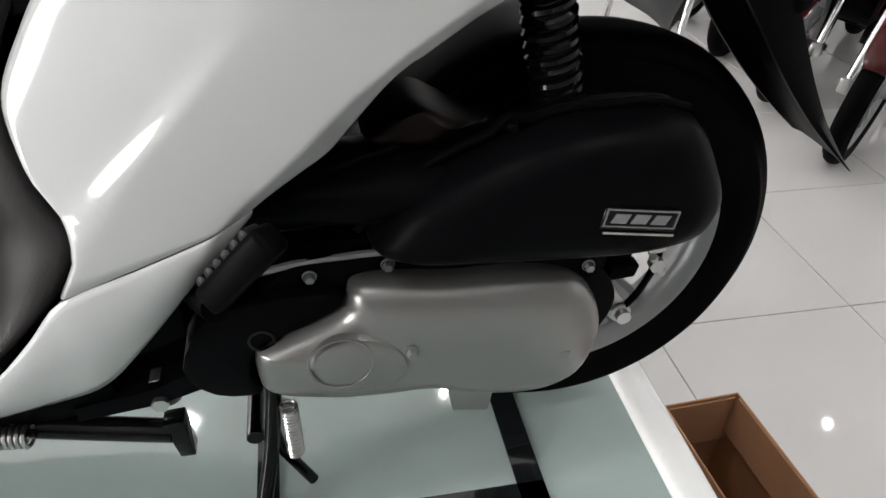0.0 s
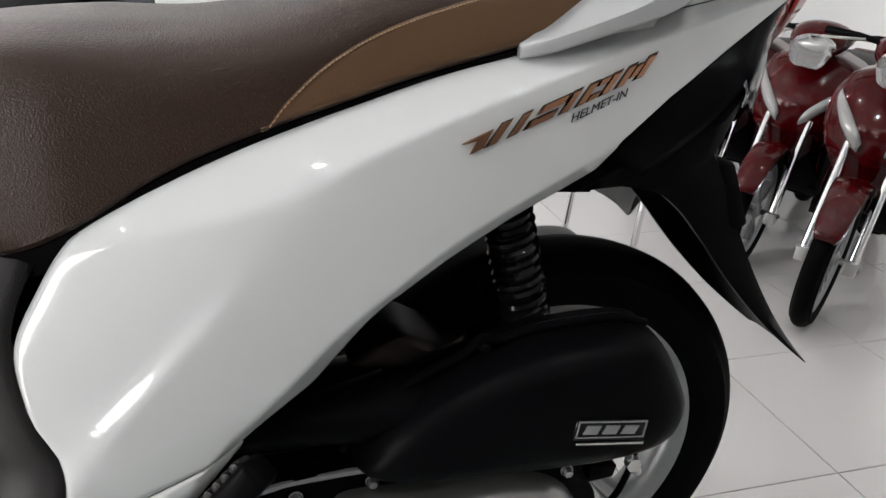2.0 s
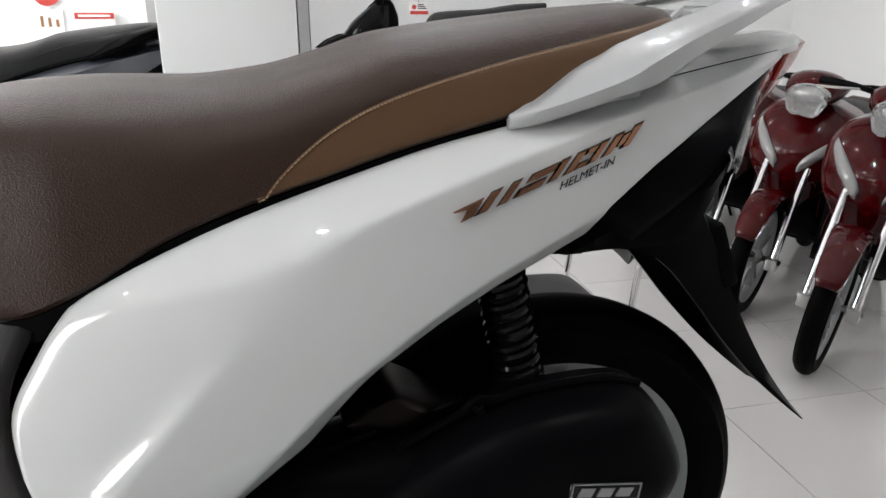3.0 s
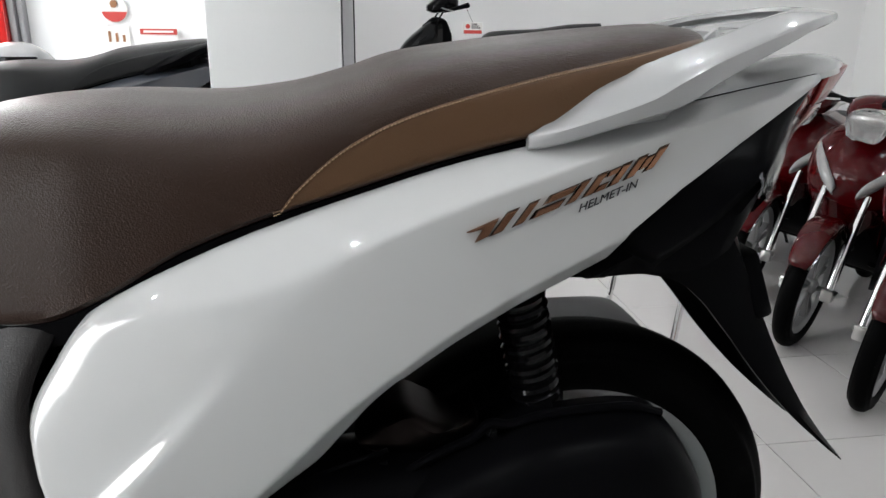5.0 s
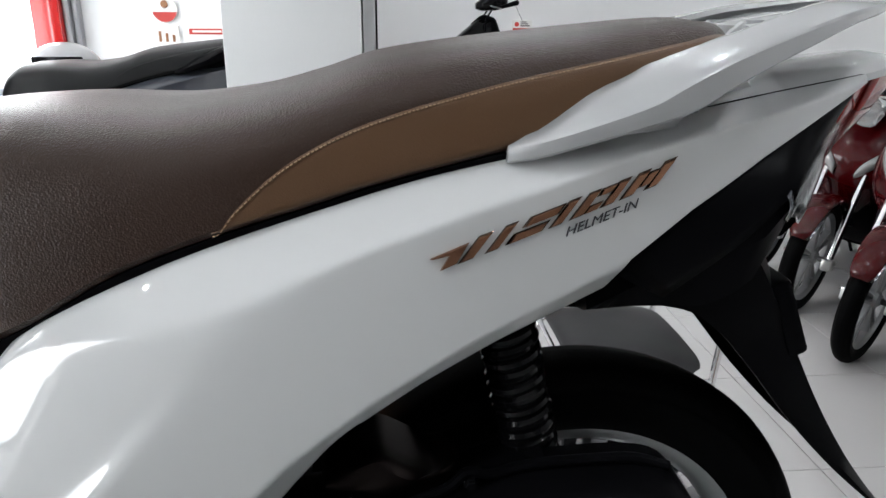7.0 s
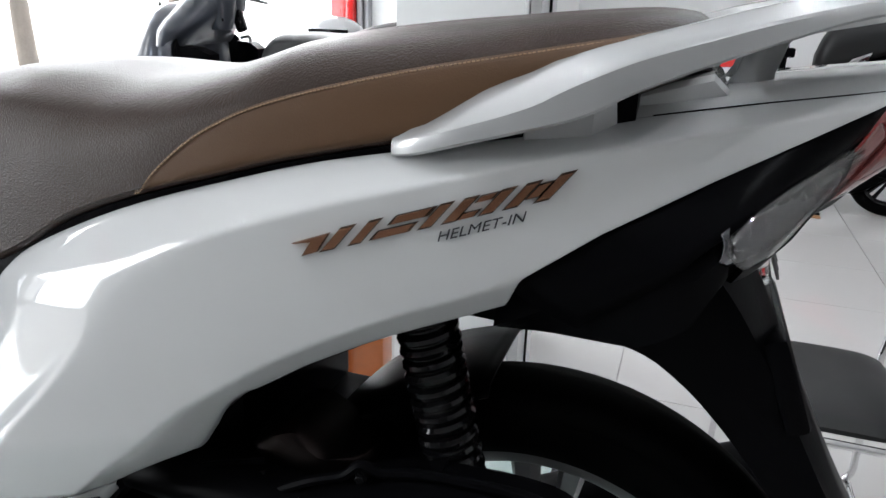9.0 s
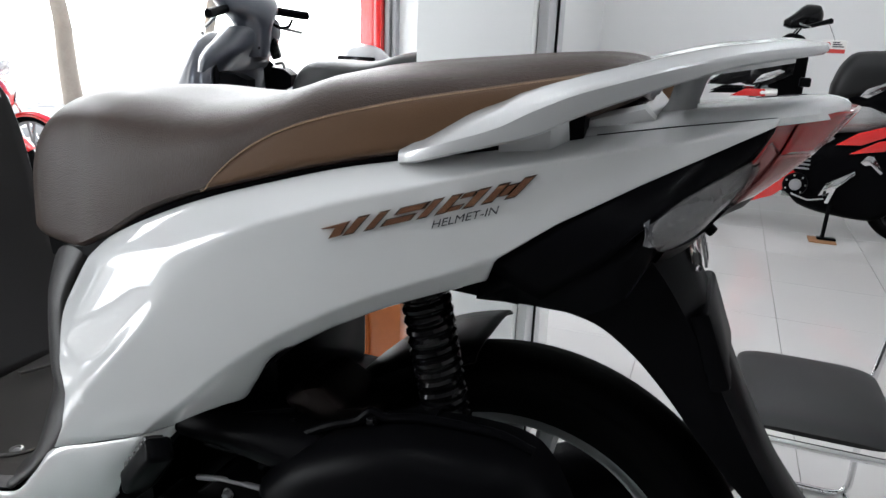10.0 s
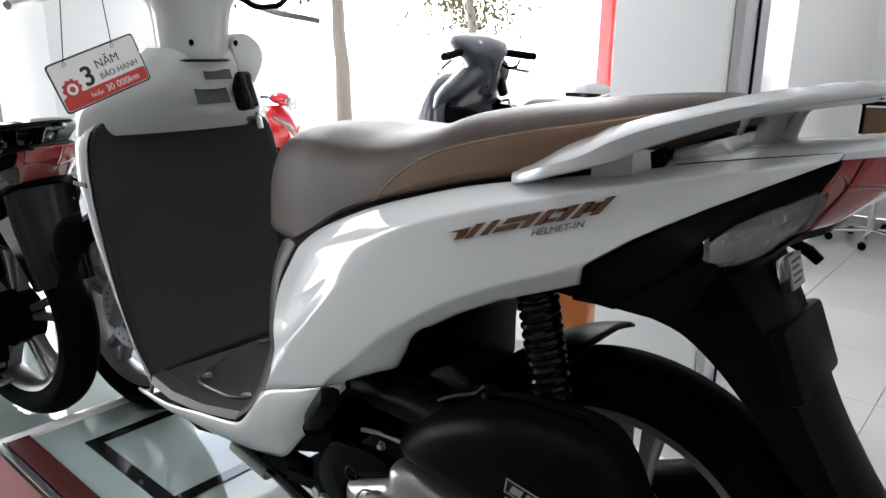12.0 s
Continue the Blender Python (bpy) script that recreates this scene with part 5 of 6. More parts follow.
strip(dark, "emblem_shape", "emblem_edge", "emblem", "model_line", "side_mark", "warning_label")
for o in dark.children:
    if o.name.startswith("handlebar_unit"):
        o.matrix_local = pose(-0.835, 0, -0.085, 0, 0, -8) @ Matrix.Diagonal((1, 0.76, 1, 1))
    elif o.type == "MESH" and sum(c[0] for c in o.bound_box) / 8 + o.matrix_local.translation.x < -0.72 and "floor" not in o.name:
        o.matrix_local = pose(0.14, 0, 0) @ o.matrix_local
rr = []
for x, w, z0, z1 in ((-1.255, 0.03, 1.150, 1.200), (-1.23, 0.09, 1.080, 1.235), (-1.17, 0.15, 0.98, 1.290), (-1.10, 0.185, 0.90, 1.345), (-1.03, 0.205, 0.86, 1.375), (-0.97, 0.19, 0.86, 1.370), (-0.93, 0.12, 0.90, 1.340)):
    rr.append([(x + 0.07, w * math.copysign(abs(math.cos(a)) ** 0.7, math.cos(a)), (z0 + z1) / 2 + (z1 - z0) / 2 * math.sin(a)) for a in np.linspace(0, 2 * math.pi, 25)[:-1]])
rows = [(i, *np.array(q).ravel()) for i, q in enumerate(rr)]
part("front_fairing", loft([smooth_table(rows, u).reshape(-1, 3).tolist() for u in np.linspace(0, len(rr) - 1, 22)]), DARKBLUE, dark, "broad dark front fairing")
for sg in (-1, 1):
    part("headlight", loft([[(x + 0.07, sg * (y + o), z) for x, y, z in ((-1.235, 0.060, 1.080), (-1.15, 0.150, 1.055), (-1.07, 0.196, 1.105), (-1.10, 0.190, 1.145), (-1.20, 0.118, 1.125))] for o in (0.0, 0.012)]), FOIL, dark, "silvery headlight")
    part("knee_pad", loft([[(x + 0.12, sg * y, z0), (x + 0.12, sg * (y - 0.05), z0), (x + 0.12, sg * (y - 0.05), z1), (x + 0.12, sg * y, z1)] for x, y, z0, z1 in ((-0.96, 0.19, 1.16, 1.24), (-0.90, 0.185, 1.15, 1.235), (-0.86, 0.17, 1.17, 1.215))]), BLACK, dark)
second = thing("display_platform", "plain white display platform under the dark scooter", "platform")
part("top", box(-2.40, -0.40, 1.14, 2.20, 0.42, 0.44, 0.004), RIM, second)
part("base", box(-2.38, -0.42, 1.16, 2.18, 0.0, 0.418), RIM, second)
black = copy_thing(scooter, pose(-1.53, -0.185, -0.03, 0, 0, 11))
black.name = "black_scooter"
tagged(black, "glossy black scooter parked ahead of the white one", "scooter")
repaint(black, {WHITE: GLOSSY, SILVER: GLOSSY, SEAT: VINYL, TAN: VINYL, THREAD: VINYL, COPPER: STEEL})
strip(black, "muffler", "rear_mudguard", "plate_holder", "sticker", "reflector", "emblem_shape", "emblem_edge", "emblem", "model_line", "side_mark", "warning_label")
for o in black.children:
    if "wheel" not in o.name and "stand" not in o.name:
        o.matrix_local = pose(0, 0, -0.10) @ o.matrix_local
part("rear_mudguard", loft([[(x, -w, z), (x + 0.012, -w * 0.6, z + 0.004), (x + 0.012, w * 0.6, z + 0.004), (x, w, z), (x - d, w, z), (x - d, -w, z)] for z, x, w, d in ((1.12, 0.150, 0.085, 0.10), (1.04, 0.165, 0.082, 0.06), (0.96, 0.190, 0.076, 0.03), (0.90, 0.205, 0.070, 0.015))]), GLOSSY, black, "glossy black rear mudguard")
for k in range(5):
    part("maker_mark", box(0.030 + 0.011 * k, 0.039 + 0.011 * k, -0.140, -0.137, 1.080, 1.087), PAPER, black)
third = thing("display_platform", "display platform with a glass top under the black scooter", "platform")
part("glass_top", box(-3.25, -1.405, -0.95, 0.52, GL - 0.05, GL - 0.03), FROST, third, "pale green glass top")
part("base", box(-3.25, -1.405, -0.95, 0.52, 0, GL - 0.052), RIM, third)


def bike(name, label, paint, at, turn, R=0.285, film=False, group="", rear_x=1.24):
    """A small step-through motorcycle; its front axle stands over the origin and it faces -x."""
    b = thing(name, label, "motorcycle", at, turn, group)

    wheel("front_wheel", b, (0, 0, R), R, 0.076, R - 0.068, "front wheel with grooved tyre", 5, 0, True, ALU)
    wheel("rear_wheel", b, (rear_x, 0, R), R, 0.084, R - 0.072, "rear wheel", 5, 0, False, ALU)
    for sg in (-1, 1):
        leg = part("fork_leg", tube([(0, sg * 0.086, R - 0.02), (0.06, sg * 0.086, 0.42), (0.20, sg * 0.086, 0.72)], 0.017, 14, [0.018, 0.017, 0.0145]), CHROME, b, "bright fork leg")
        part("fork_foot", join(box(-0.022, 0.022, sg * 0.086 - 0.024, sg * 0.086 + 0.024, R - 0.045, R + 0.012, 0.008), lathe([(0.012, -0.118), (0.012, 0.118)], 12, "y", (0, 0, R), True)), STEEL, leg)
    arc = []
    for a in np.linspace(radians(28), radians(150), 22):
        r = R + 0.020
        s = math.sin((a - radians(28)) / radians(122) * math.pi) ** 0.4
        arc.append([(r * math.cos(a) * q, y * (0.55 + 0.45 * s), R + r * math.sin(a) * q) for y, q in ((-0.062, 0.86), (-0.060, 0.95), (-0.030, 1.0), (0.030, 1.0), (0.060, 0.95), (0.062, 0.86))])
    thick(part("front_mudguard", loft(arc, False, False), paint, b, "painted front mudguard"), 0.003)
    # apron with a pointed nose and indicator lenses
    APRON = ((0.46, 0.30, 0.080, 0.06), (0.56, 0.22, 0.150, 0.11), (0.65, 0.155, 0.195, 0.16), (0.73, 0.145, 0.220, 0.20), (0.81, 0.19, 0.228, 0.21), (0.89, 0.27, 0.190, 0.15), (0.94, 0.33, 0.090, 0.06))

    def skin(y, z):
        x, w, d = smooth_table(APRON, z)
        return x + d * (1 - math.sqrt(max(0.0, 1 - (y / w) ** 2)))

    rr = []
    for z, x, w, d in APRON:
        rr.append([(x + d * (1 - math.sin(a)), -w * math.cos(a), z) for a in np.linspace(0, math.pi, 21)] + [(x + d + 0.16, w * 0.95, z), (x + d + 0.16, -w * 0.95, z)])
    rows = [(i, *np.array(r).ravel()) for i, r in enumerate(rr)]
    apron = part("apron", loft([smooth_table(rows, u).reshape(-1, 3).tolist() for u in np.linspace(0, len(rr) - 1, 26)]), paint, b, "painted front apron")
    for sg in (-1, 1):
        cols = []
        for q in np.linspace(0, 1, 13):
            y = 0.045 + 0.140 * q
            zl, zh = 0.655 + 0.150 * q ** 1.25, 0.690 + 0.150 * q ** 0.7
            cols.append([Vector((skin(y, zl + (zh - zl) * v) - 0.010 * math.sin(math.pi * v) - 0.002, sg * y, zl + (zh - zl) * v)) for v in np.linspace(0, 1, 7)])
        thick(part("indicator_lens", loft(cols, False, False), LAMPWHITE, apron, "clear indicator lens"), 0.006, 1 if sg > 0 else -1)
    # handlebar cover, headlight, grips
    rr = []
    for x, w, zc, h in ((0.20, 0.030, 0.975, 0.025), (0.23, 0.085, 0.985, 0.055), (0.28, 0.120, 1.000, 0.070), (0.34, 0.130, 1.015, 0.062), (0.40, 0.100, 1.020, 0.045), (0.43, 0.050, 1.015, 0.025)):
        rr.append([(x, w * math.cos(a), zc + h * math.sin(a)) for a in np.linspace(0, 2 * math.pi, 21)[:-1]])
    head = part("headlight_cowl", loft(rr), paint, b, "painted headlight cowl")
    part("headlight", loft([[(0.215 - 0.03 * math.cos(q * 1.45), 0.088 * math.sin(q * 1.45 + 0.02) * math.cos(a), 0.985 + 0.045 * math.sin(q * 1.45 + 0.02) * math.sin(a)) for a in np.linspace(0, 2 * math.pi, 17)[:-1]] for q in (1.0, 0.75, 0.5, 0.25, 0.03)]), FOIL, head, "clear headlight")
    if film:
        rnd = random.Random(5)
        rr = []
        for i in range(9):
            t = i / 8
            rr.append([(0.170 + 0.06 * t - 0.012 * math.sin(t * 3.1) + rnd.uniform(-0.016, 0.016), (0.080 - 0.02 * t) * math.cos(a) * (1 + rnd.uniform(-0.16, 0.16)), 0.975 + (0.052 - 0.010 * t) * math.sin(a) * (1 + rnd.uniform(-0.16, 0.2)) - (0.03 if math.sin(a) < -0.5 else 0)) for a in np.linspace(0, 2 * math.pi, 19)[:-1]])
        part("plastic_film", loft(rr), PLASTICWRAP, head, "crumpled clear plastic film", sharp=10)
    for sg in (-1, 1):
        part("grip", tube([(0.36, sg * 0.10, 1.02), (0.38, sg * 0.20, 1.035), (0.44, sg * 0.33, 1.03)], 0.015, 12, [0.011, 0.011, 0.017]), BLACK, b, "black grip")
        part("lever", tube(bend([(0.33, sg * 0.17, 1.03), (0.34, sg * 0.25, 1.02), (0.38, sg * 0.33, 1.01)], 4), 0.005, 6), STEEL, b)
    # leg shields, engine, frame, seat and tail
    part("inner_cover", loft([[(x, -w, z0), (x, w, z0), (x, w, z1), (x, -w, z1)] for x, w, z0, z1 in ((0.30, 0.10, 0.50, 0.86), (0.38, 0.17, 0.36, 0.88), (0.46, 0.18, 0.28, 0.84), (0.58, 0.15, 0.24, 0.60))]), BLACK, b, "black inner cover")
    for sg in (-1, 1):
        thick(part("leg_shield", loft([[(x + 0.02 * j, sg * (0.15 - 0.02 * j), z) for j, z in enumerate((z0, (z0 + z1) / 2, z1))] for x, z0, z1 in ((0.33, 0.45, 0.88), (0.42, 0.36, 0.80), (0.52, 0.33, 0.66), (0.60, 0.36, 0.56))], False, False), paint, b, "painted leg shield"), 0.004)
    engine = part("engine", join(box(0.52, 0.86, -0.12, 0.12, 0.24, 0.44, 0.03, 3), lathe([(0.075, -0.17), (0.080, -0.15), (0.080, 0.15), (0.075, 0.17)], 28, "y", (0.78, 0, 0.34), True), moved(box(-0.13, 0.06, -0.06, 0.06, -0.07, 0.07, 0.015), pose(0.48, 0, 0.42, 0, 12, 0))), BLACK, b, "black engine")
    part("engine_cover", lathe([(0.062, -0.170), (0.058, -0.182), (0.030, -0.186), (0.0001, -0.186)], 28, "y", (0.78, 0, 0.34)), CASE, engine, "silver engine cover")
    part("frame_cover", loft([[(x, -w, z0), (x, w, z0), (x, w * 0.8, z1), (x, -w * 0.8, z1)] for x, w, z0, z1 in ((0.36, 0.06, 0.56, 0.84), (0.50, 0.07, 0.46, 0.64), (0.68, 0.09, 0.46, 0.62), (0.84, 0.12, 0.46, 0.72), (1.05, 0.13, 0.52, 0.76), (1.35, 0.11, 0.60, 0.80), (1.58, 0.06, 0.72, 0.84))]), paint, b, "side cover")
    rr = []
    for x, w, z0, z1 in ((0.70, 0.075, 0.66, 0.715), (0.76, 0.11, 0.68, 0.760), (0.92, 0.13, 0.71, 0.765), (1.06, 0.13, 0.73, 0.785), (1.18, 0.125, 0.76, 0.835), (1.38, 0.11, 0.79, 0.850), (1.46, 0.07, 0.81, 0.840)):
        rr.append([(x, w * math.cos(a), (z0 + z1) / 2 + (z1 - z0) / 2 * math.copysign(abs(math.sin(a)) ** 0.6, math.sin(a))) for a in np.linspace(0, 2 * math.pi, 25)[:-1]])
    part("seat", loft(rr), VINYL, b, "black vinyl seat")
    part("grab_rail", tube(arc_bend([(1.22, -0.13, 0.80), (1.45, -0.12, 0.86), (1.62, -0.08, 0.885), (1.62, 0.08, 0.885), (1.45, 0.12, 0.86), (1.22, 0.13, 0.80)], 0.06), 0.012, 10), STEEL, b, "grab rail")
    part("tail_light", moved(box(-0.03, 0.03, -0.07, 0.07, -0.025, 0.025, 0.012, 3), pose(1.60, 0, 0.80, 0, 20, 0)), REDLENS, b, "red tail light")
    part("rear_mudguard", plate([(1.40, 0.74), (1.60, 0.74), (1.66, 0.52), (1.60, 0.50)], -0.07, 0.07, 0.006), BLACK, b, "black rear mudguard")
    part("exhaust", tube([(0.62, 0.14, 0.22), (0.90, 0.15, 0.22), (1.05, 0.15, 0.27), (1.48, 0.16, 0.33)], 0.03, 14, [0.018, 0.022, 0.042, 0.045]), GLOSSY, b, "exhaust pipe")
    for sg in (-1, 1):
        part("rear_shock", tube([(rear_x, sg * 0.12, R + 0.02), (rear_x - 0.06, sg * 0.12, 0.66)], 0.024, 12), GLOSSY, b, "rear shock absorber")
        part("footpeg", tube([(0.78, sg * 0.10, 0.28), (0.78, sg * 0.26, 0.29)], 0.012, 10), BLACK, b)
        part("swing_arm", tube([(0.84, sg * 0.09, 0.32), (rear_x, sg * 0.09, R)], 0.018, 8), BLACK, b)
    part("side_stand", tube([(0.80, -0.12, 0.24), (0.84, -0.22, 0.012)], 0.010, 8), BLACK, b)
    part("stand_foot", box(0.80, 0.90, -0.25, -0.20, 0.0, 0.012, 0.003), BLACK, b)
    return b


red = bike("red_motorcycle", "dark red step-through motorcycle with film over its headlight", DARKRED, (1.70, 1.42, 0), 38, film=True, group="red motorcycles in a row")
red.matrix_world = pose(1.68, 1.40, 0, 6, 0, 38)
for p, r in (((1.735, 1.94, 0), 38), ((1.785, 2.47, 0), 40), ((1.84, 3.00, 0), 37)):
    copy_thing(red, pose(*p, 6, 0, r))
def sport_bike():
    """A small black, red and white motorcycle seen from its side; its middle stands at y 4.86."""
    b = thing("sport_motorcycle", "black, red and silver motorcycle on its side stand", "motorcycle")
    Y = 4.86

    def pair(name, outline, out, thickness, material, label="", bevel=0.005):
        for sg in (-1, 1):
            y = Y + sg * out
            part(name, plate(outline, min(y, y - sg * thickness), max(y, y - sg * thickness), bevel), material, b, label)

    def bulk(name, rows, material, label="", n=22):
        rr = [[(x, Y + w * math.copysign(abs(math.cos(a)) ** 0.75, math.cos(a)), (z0 + z1) / 2 + (z1 - z0) / 2 * math.copysign(abs(math.sin(a)) ** 0.75, math.sin(a))) for a in np.linspace(0, 2 * math.pi, 25)[:-1]] for x, w, z0, z1 in rows]
        rows = [(i, *np.array(r).ravel()) for i, r in enumerate(rr)]
        return part(name, loft([smooth_table(rows, u).reshape(-1, 3).tolist() for u in np.linspace(0, len(rr) - 1, n)]), material, b, label)

    wheel("front_wheel", b, (0.13, Y, 0.29), 0.29, 0.085, 0.215, "front wheel with black spokes", 5, 0, True, GLOSSY)
    wheel("rear_wheel", b, (1.46, Y, 0.29), 0.29, 0.10, 0.215, "rear wheel with black spokes", 5, 0, False, GLOSSY)
    part("brake_disc", lathe([(0.060, Y - 0.05), (0.115, Y - 0.05), (0.116, Y - 0.047), (0.115, Y - 0.044), (0.060, Y - 0.044)], 40, "y", (0.13, 0, 0.29)), STEEL, b, "steel brake disc")
    part("brake_caliper", box(0.17, 0.23, Y - 0.075, Y - 0.035, 0.33, 0.42, 0.008), CASE, b, "silver brake caliper")
    for sg in (-1, 1):
        part("fork_leg", tube([(0.13, Y + sg * 0.075, 0.28), (0.26, Y + sg * 0.075, 0.66), (0.42, Y + sg * 0.075, 1.12)], 0.020, 14, [0.024, 0.022, 0.017]), GLOSSY, b, "black fork leg")
    arc = []
    for a in np.linspace(radians(20), radians(150), 22):
        arc.append([(0.13 + 0.315 * math.cos(a) * q, Y + y, 0.29 + 0.315 * math.sin(a) * q) for y, q in ((-0.065, 0.88), (-0.058, 0.97), (-0.025, 1.0), (0.025, 1.0), (0.058, 0.97), (0.065, 0.88))])
    thick(part("front_mudguard", loft(arc, False, False), BLACK, b, "black front mudguard"), 0.003)
    # nose, neck and instruments
    bulk("nose_cowl", ((0.25, 0.05, 1.02, 1.10), (0.31, 0.10, 1.00, 1.18), (0.40, 0.13, 1.00, 1.26), (0.50, 0.13, 1.02, 1.33), (0.58, 0.09, 1.06, 1.34)), GLOSSY, "glossy black nose cowl")
    pair("upper_blade", [(0.04, 1.00), (0.12, 1.06), (0.22, 1.10), (0.36, 1.11), (0.30, 1.03), (0.18, 1.00)], 0.10, 0.016, GLOSSY, "black pointed blade")
    pair("lower_blade", [(0.06, 0.94), (0.15, 0.985), (0.30, 0.99), (0.24, 0.95)], 0.11, 0.016, BLACK, "black pointed blade")
    pair("silver_wing", [(0.33, 1.02), (0.38, 1.085), (0.49, 1.125), (0.53, 1.11), (0.44, 1.055)], 0.150, 0.014, CHROME, "bright silver wing")
    pair("red_nose", [(0.20, 0.93), (0.30, 0.985), (0.42, 0.99), (0.43, 0.94)], 0.125, 0.014, RED, "red nose panel")
    part("headlight", loft([[(x, Y + w * math.cos(a), 0.965 + h * math.sin(a)) for a in np.linspace(0, 6.2832, 17)[:-1]] for x, w, h in ((0.36, 0.10, 0.022), (0.40, 0.135, 0.032), (0.50, 0.13, 0.030))]), PAPER, b, "white wrapped lamp")
    bulk("neck", ((0.44, 0.06, 0.94, 1.30), (0.53, 0.075, 0.80, 1.36), (0.61, 0.065, 0.80, 1.34), (0.66, 0.04, 0.90, 1.24)), BLACK, "black steering neck")
    bulk("instrument_panel", ((0.47, 0.04, 1.40, 1.44), (0.52, 0.09, 1.385, 1.48), (0.60, 0.10, 1.39, 1.545), (0.67, 0.085, 1.40, 1.54), (0.70, 0.05, 1.42, 1.50)), GLOSSY, "glossy black instrument panel", 16)
    for sg in (-1, 1):
        part("handlebar", tube([(0.60, Y + sg * 0.05, 1.40), (0.63, Y + sg * 0.20, 1.41), (0.72, Y + sg * 0.34, 1.44)], 0.012, 10, [0.012, 0.012, 0.018]), BLACK, b, "black handlebar with rubber grip")
        part("brake_lever", tube(bend([(0.56, Y + sg * 0.18, 1.42), (0.56, Y + sg * 0.26, 1.415), (0.61, Y + sg * 0.34, 1.40)], 4), 0.006, 6), STEEL, b)
        part("cable", tube(bend([(0.58, Y + sg * 0.12, 1.40), (0.53, Y + sg * 0.13, 1.30), (0.54, Y + sg * 0.08, 1.15), (0.60, Y + sg * 0.05, 1.02)], 6), 0.006, 6), BLACK, b)
    part("switch_box", box(0.62, 0.69, Y - 0.17, Y - 0.11, 1.02, 1.08, 0.010), BLACK, b, "black lock housing")
    # shrouds, tank and body
    pair("red_shroud", [(0.36, 0.70), (0.46, 0.82), (0.58, 0.84), (0.74, 0.76), (0.62, 0.69), (0.48, 0.66)], 0.150, 0.018, RED, "red tank shroud")
    pair("silver_shroud", [(0.60, 0.67), (0.66, 0.775), (0.82, 0.735), (0.90, 0.70), (0.86, 0.665), (0.70, 0.64)], 0.158, 0.018, SILVER, "silver tank shroud")
    pair("belly_fairing", [(0.36, 0.67), (0.47, 0.64), (0.54, 0.53), (0.70, 0.45), (0.66, 0.34), (0.58, 0.265), (0.42, 0.20), (0.45, 0.34), (0.42, 0.50)], 0.150, 0.022, RED, "red belly fairing", 0.008)
    pair("fairing_slot", [(0.50, 0.47), (0.56, 0.455), (0.60, 0.40), (0.53, 0.44)], 0.152, 0.008, BLACK, "dark slot", 0.001)
    bulk("tank_cover", ((0.70, 0.05, 0.70, 0.80), (0.78, 0.12, 0.70, 0.86), (0.92, 0.14, 0.72, 0.92), (1.08, 0.13, 0.74, 0.96), (1.20, 0.09, 0.78, 0.95)), SILVER, "grey tank cover under clear film")
    part("plastic_film", loft([[(x + random.Random(int(x * 999) + k).uniform(-0.012, 0.012), Y + (w + 0.012) * math.cos(a), zc + h * math.sin(a) * (1 + random.Random(int(x * 77) + k).uniform(-0.10, 0.14))) for k, a in enumerate(np.linspace(0, 6.2832, 19)[:-1])] for x, w, zc, h in ((0.78, 0.12, 0.78, 0.08), (0.88, 0.14, 0.82, 0.10), (0.98, 0.14, 0.84, 0.11), (1.08, 0.135, 0.85, 0.11), (1.18, 0.10, 0.86, 0.09))]), PLASTICWRAP, b, "crumpled clear plastic film", sharp=8)
    bulk("seat", ((0.83, 0.06, 0.94, 1.05), (0.87, 0.11, 0.93, 1.17), (0.95, 0.13, 0.95, 1.255), (1.10, 0.13, 1.00, 1.27), (1.30, 0.13, 1.08, 1.28), (1.60, 0.10, 1.18, 1.32), (1.82, 0.05, 1.26, 1.33)), VINYL, "black padded seat")
    bulk("tail_cowl", ((0.90, 0.10, 0.86, 0.96), (1.10, 0.12, 0.82, 1.02), (1.40, 0.12, 0.92, 1.12), (1.70, 0.09, 1.08, 1.22), (1.88, 0.05, 1.18, 1.27)), BLACK, "black tail cowl")
    pair("seat_lock", [(0.99, 0.98), (1.03, 1.03), (1.14, 1.08), (1.12, 1.02), (1.04, 0.97)], 0.135, 0.012, CHROME, "bright side bracket")
    pair("red_flash", [(0.91, 0.655), (1.03, 0.745), (1.30, 0.845), (1.62, 0.96), (1.30, 0.78), (1.06, 0.665)], 0.155, 0.014, RED, "red side flash")
    pair("red_flash", [(1.00, 0.60), (1.16, 0.70), (1.36, 0.74), (1.20, 0.635)], 0.150, 0.014, RED, "red side flash")
    bulk("body", ((0.66, 0.08, 0.30, 0.62), (0.76, 0.13, 0.20, 0.66), (0.95, 0.14, 0.15, 0.74), (1.20, 0.14, 0.13, 0.80), (1.45, 0.12, 0.30, 0.86), (1.62, 0.08, 0.50, 0.90)), BLACK, "black frame and engine covers")
    part("engine", join(box(0.62, 0.88, Y - 0.13, Y + 0.13, 0.30, 0.58, 0.02), lathe([(0.075, Y - 0.165), (0.082, Y - 0.150), (0.082, Y + 0.150)], 28, "y", (0.71, 0, 0.365), True)), BLACK, b, "black engine")
    part("engine_cap", lathe([(0.040, Y - 0.166), (0.036, Y - 0.174), (0.0001, Y - 0.175)], 24, "y", (0.71, 0, 0.365)), FRAME, b, "grey engine cap")
    for k in range(7):
        part("engine_bolt", lathe([(0.007, Y - 0.168), (0.006, Y - 0.174), (0.0001, Y - 0.174)], 6, "y", (0.71 + 0.064 * math.cos(k * 0.9), 0, 0.365 + 0.064 * math.sin(k * 0.9))), STEEL, b)
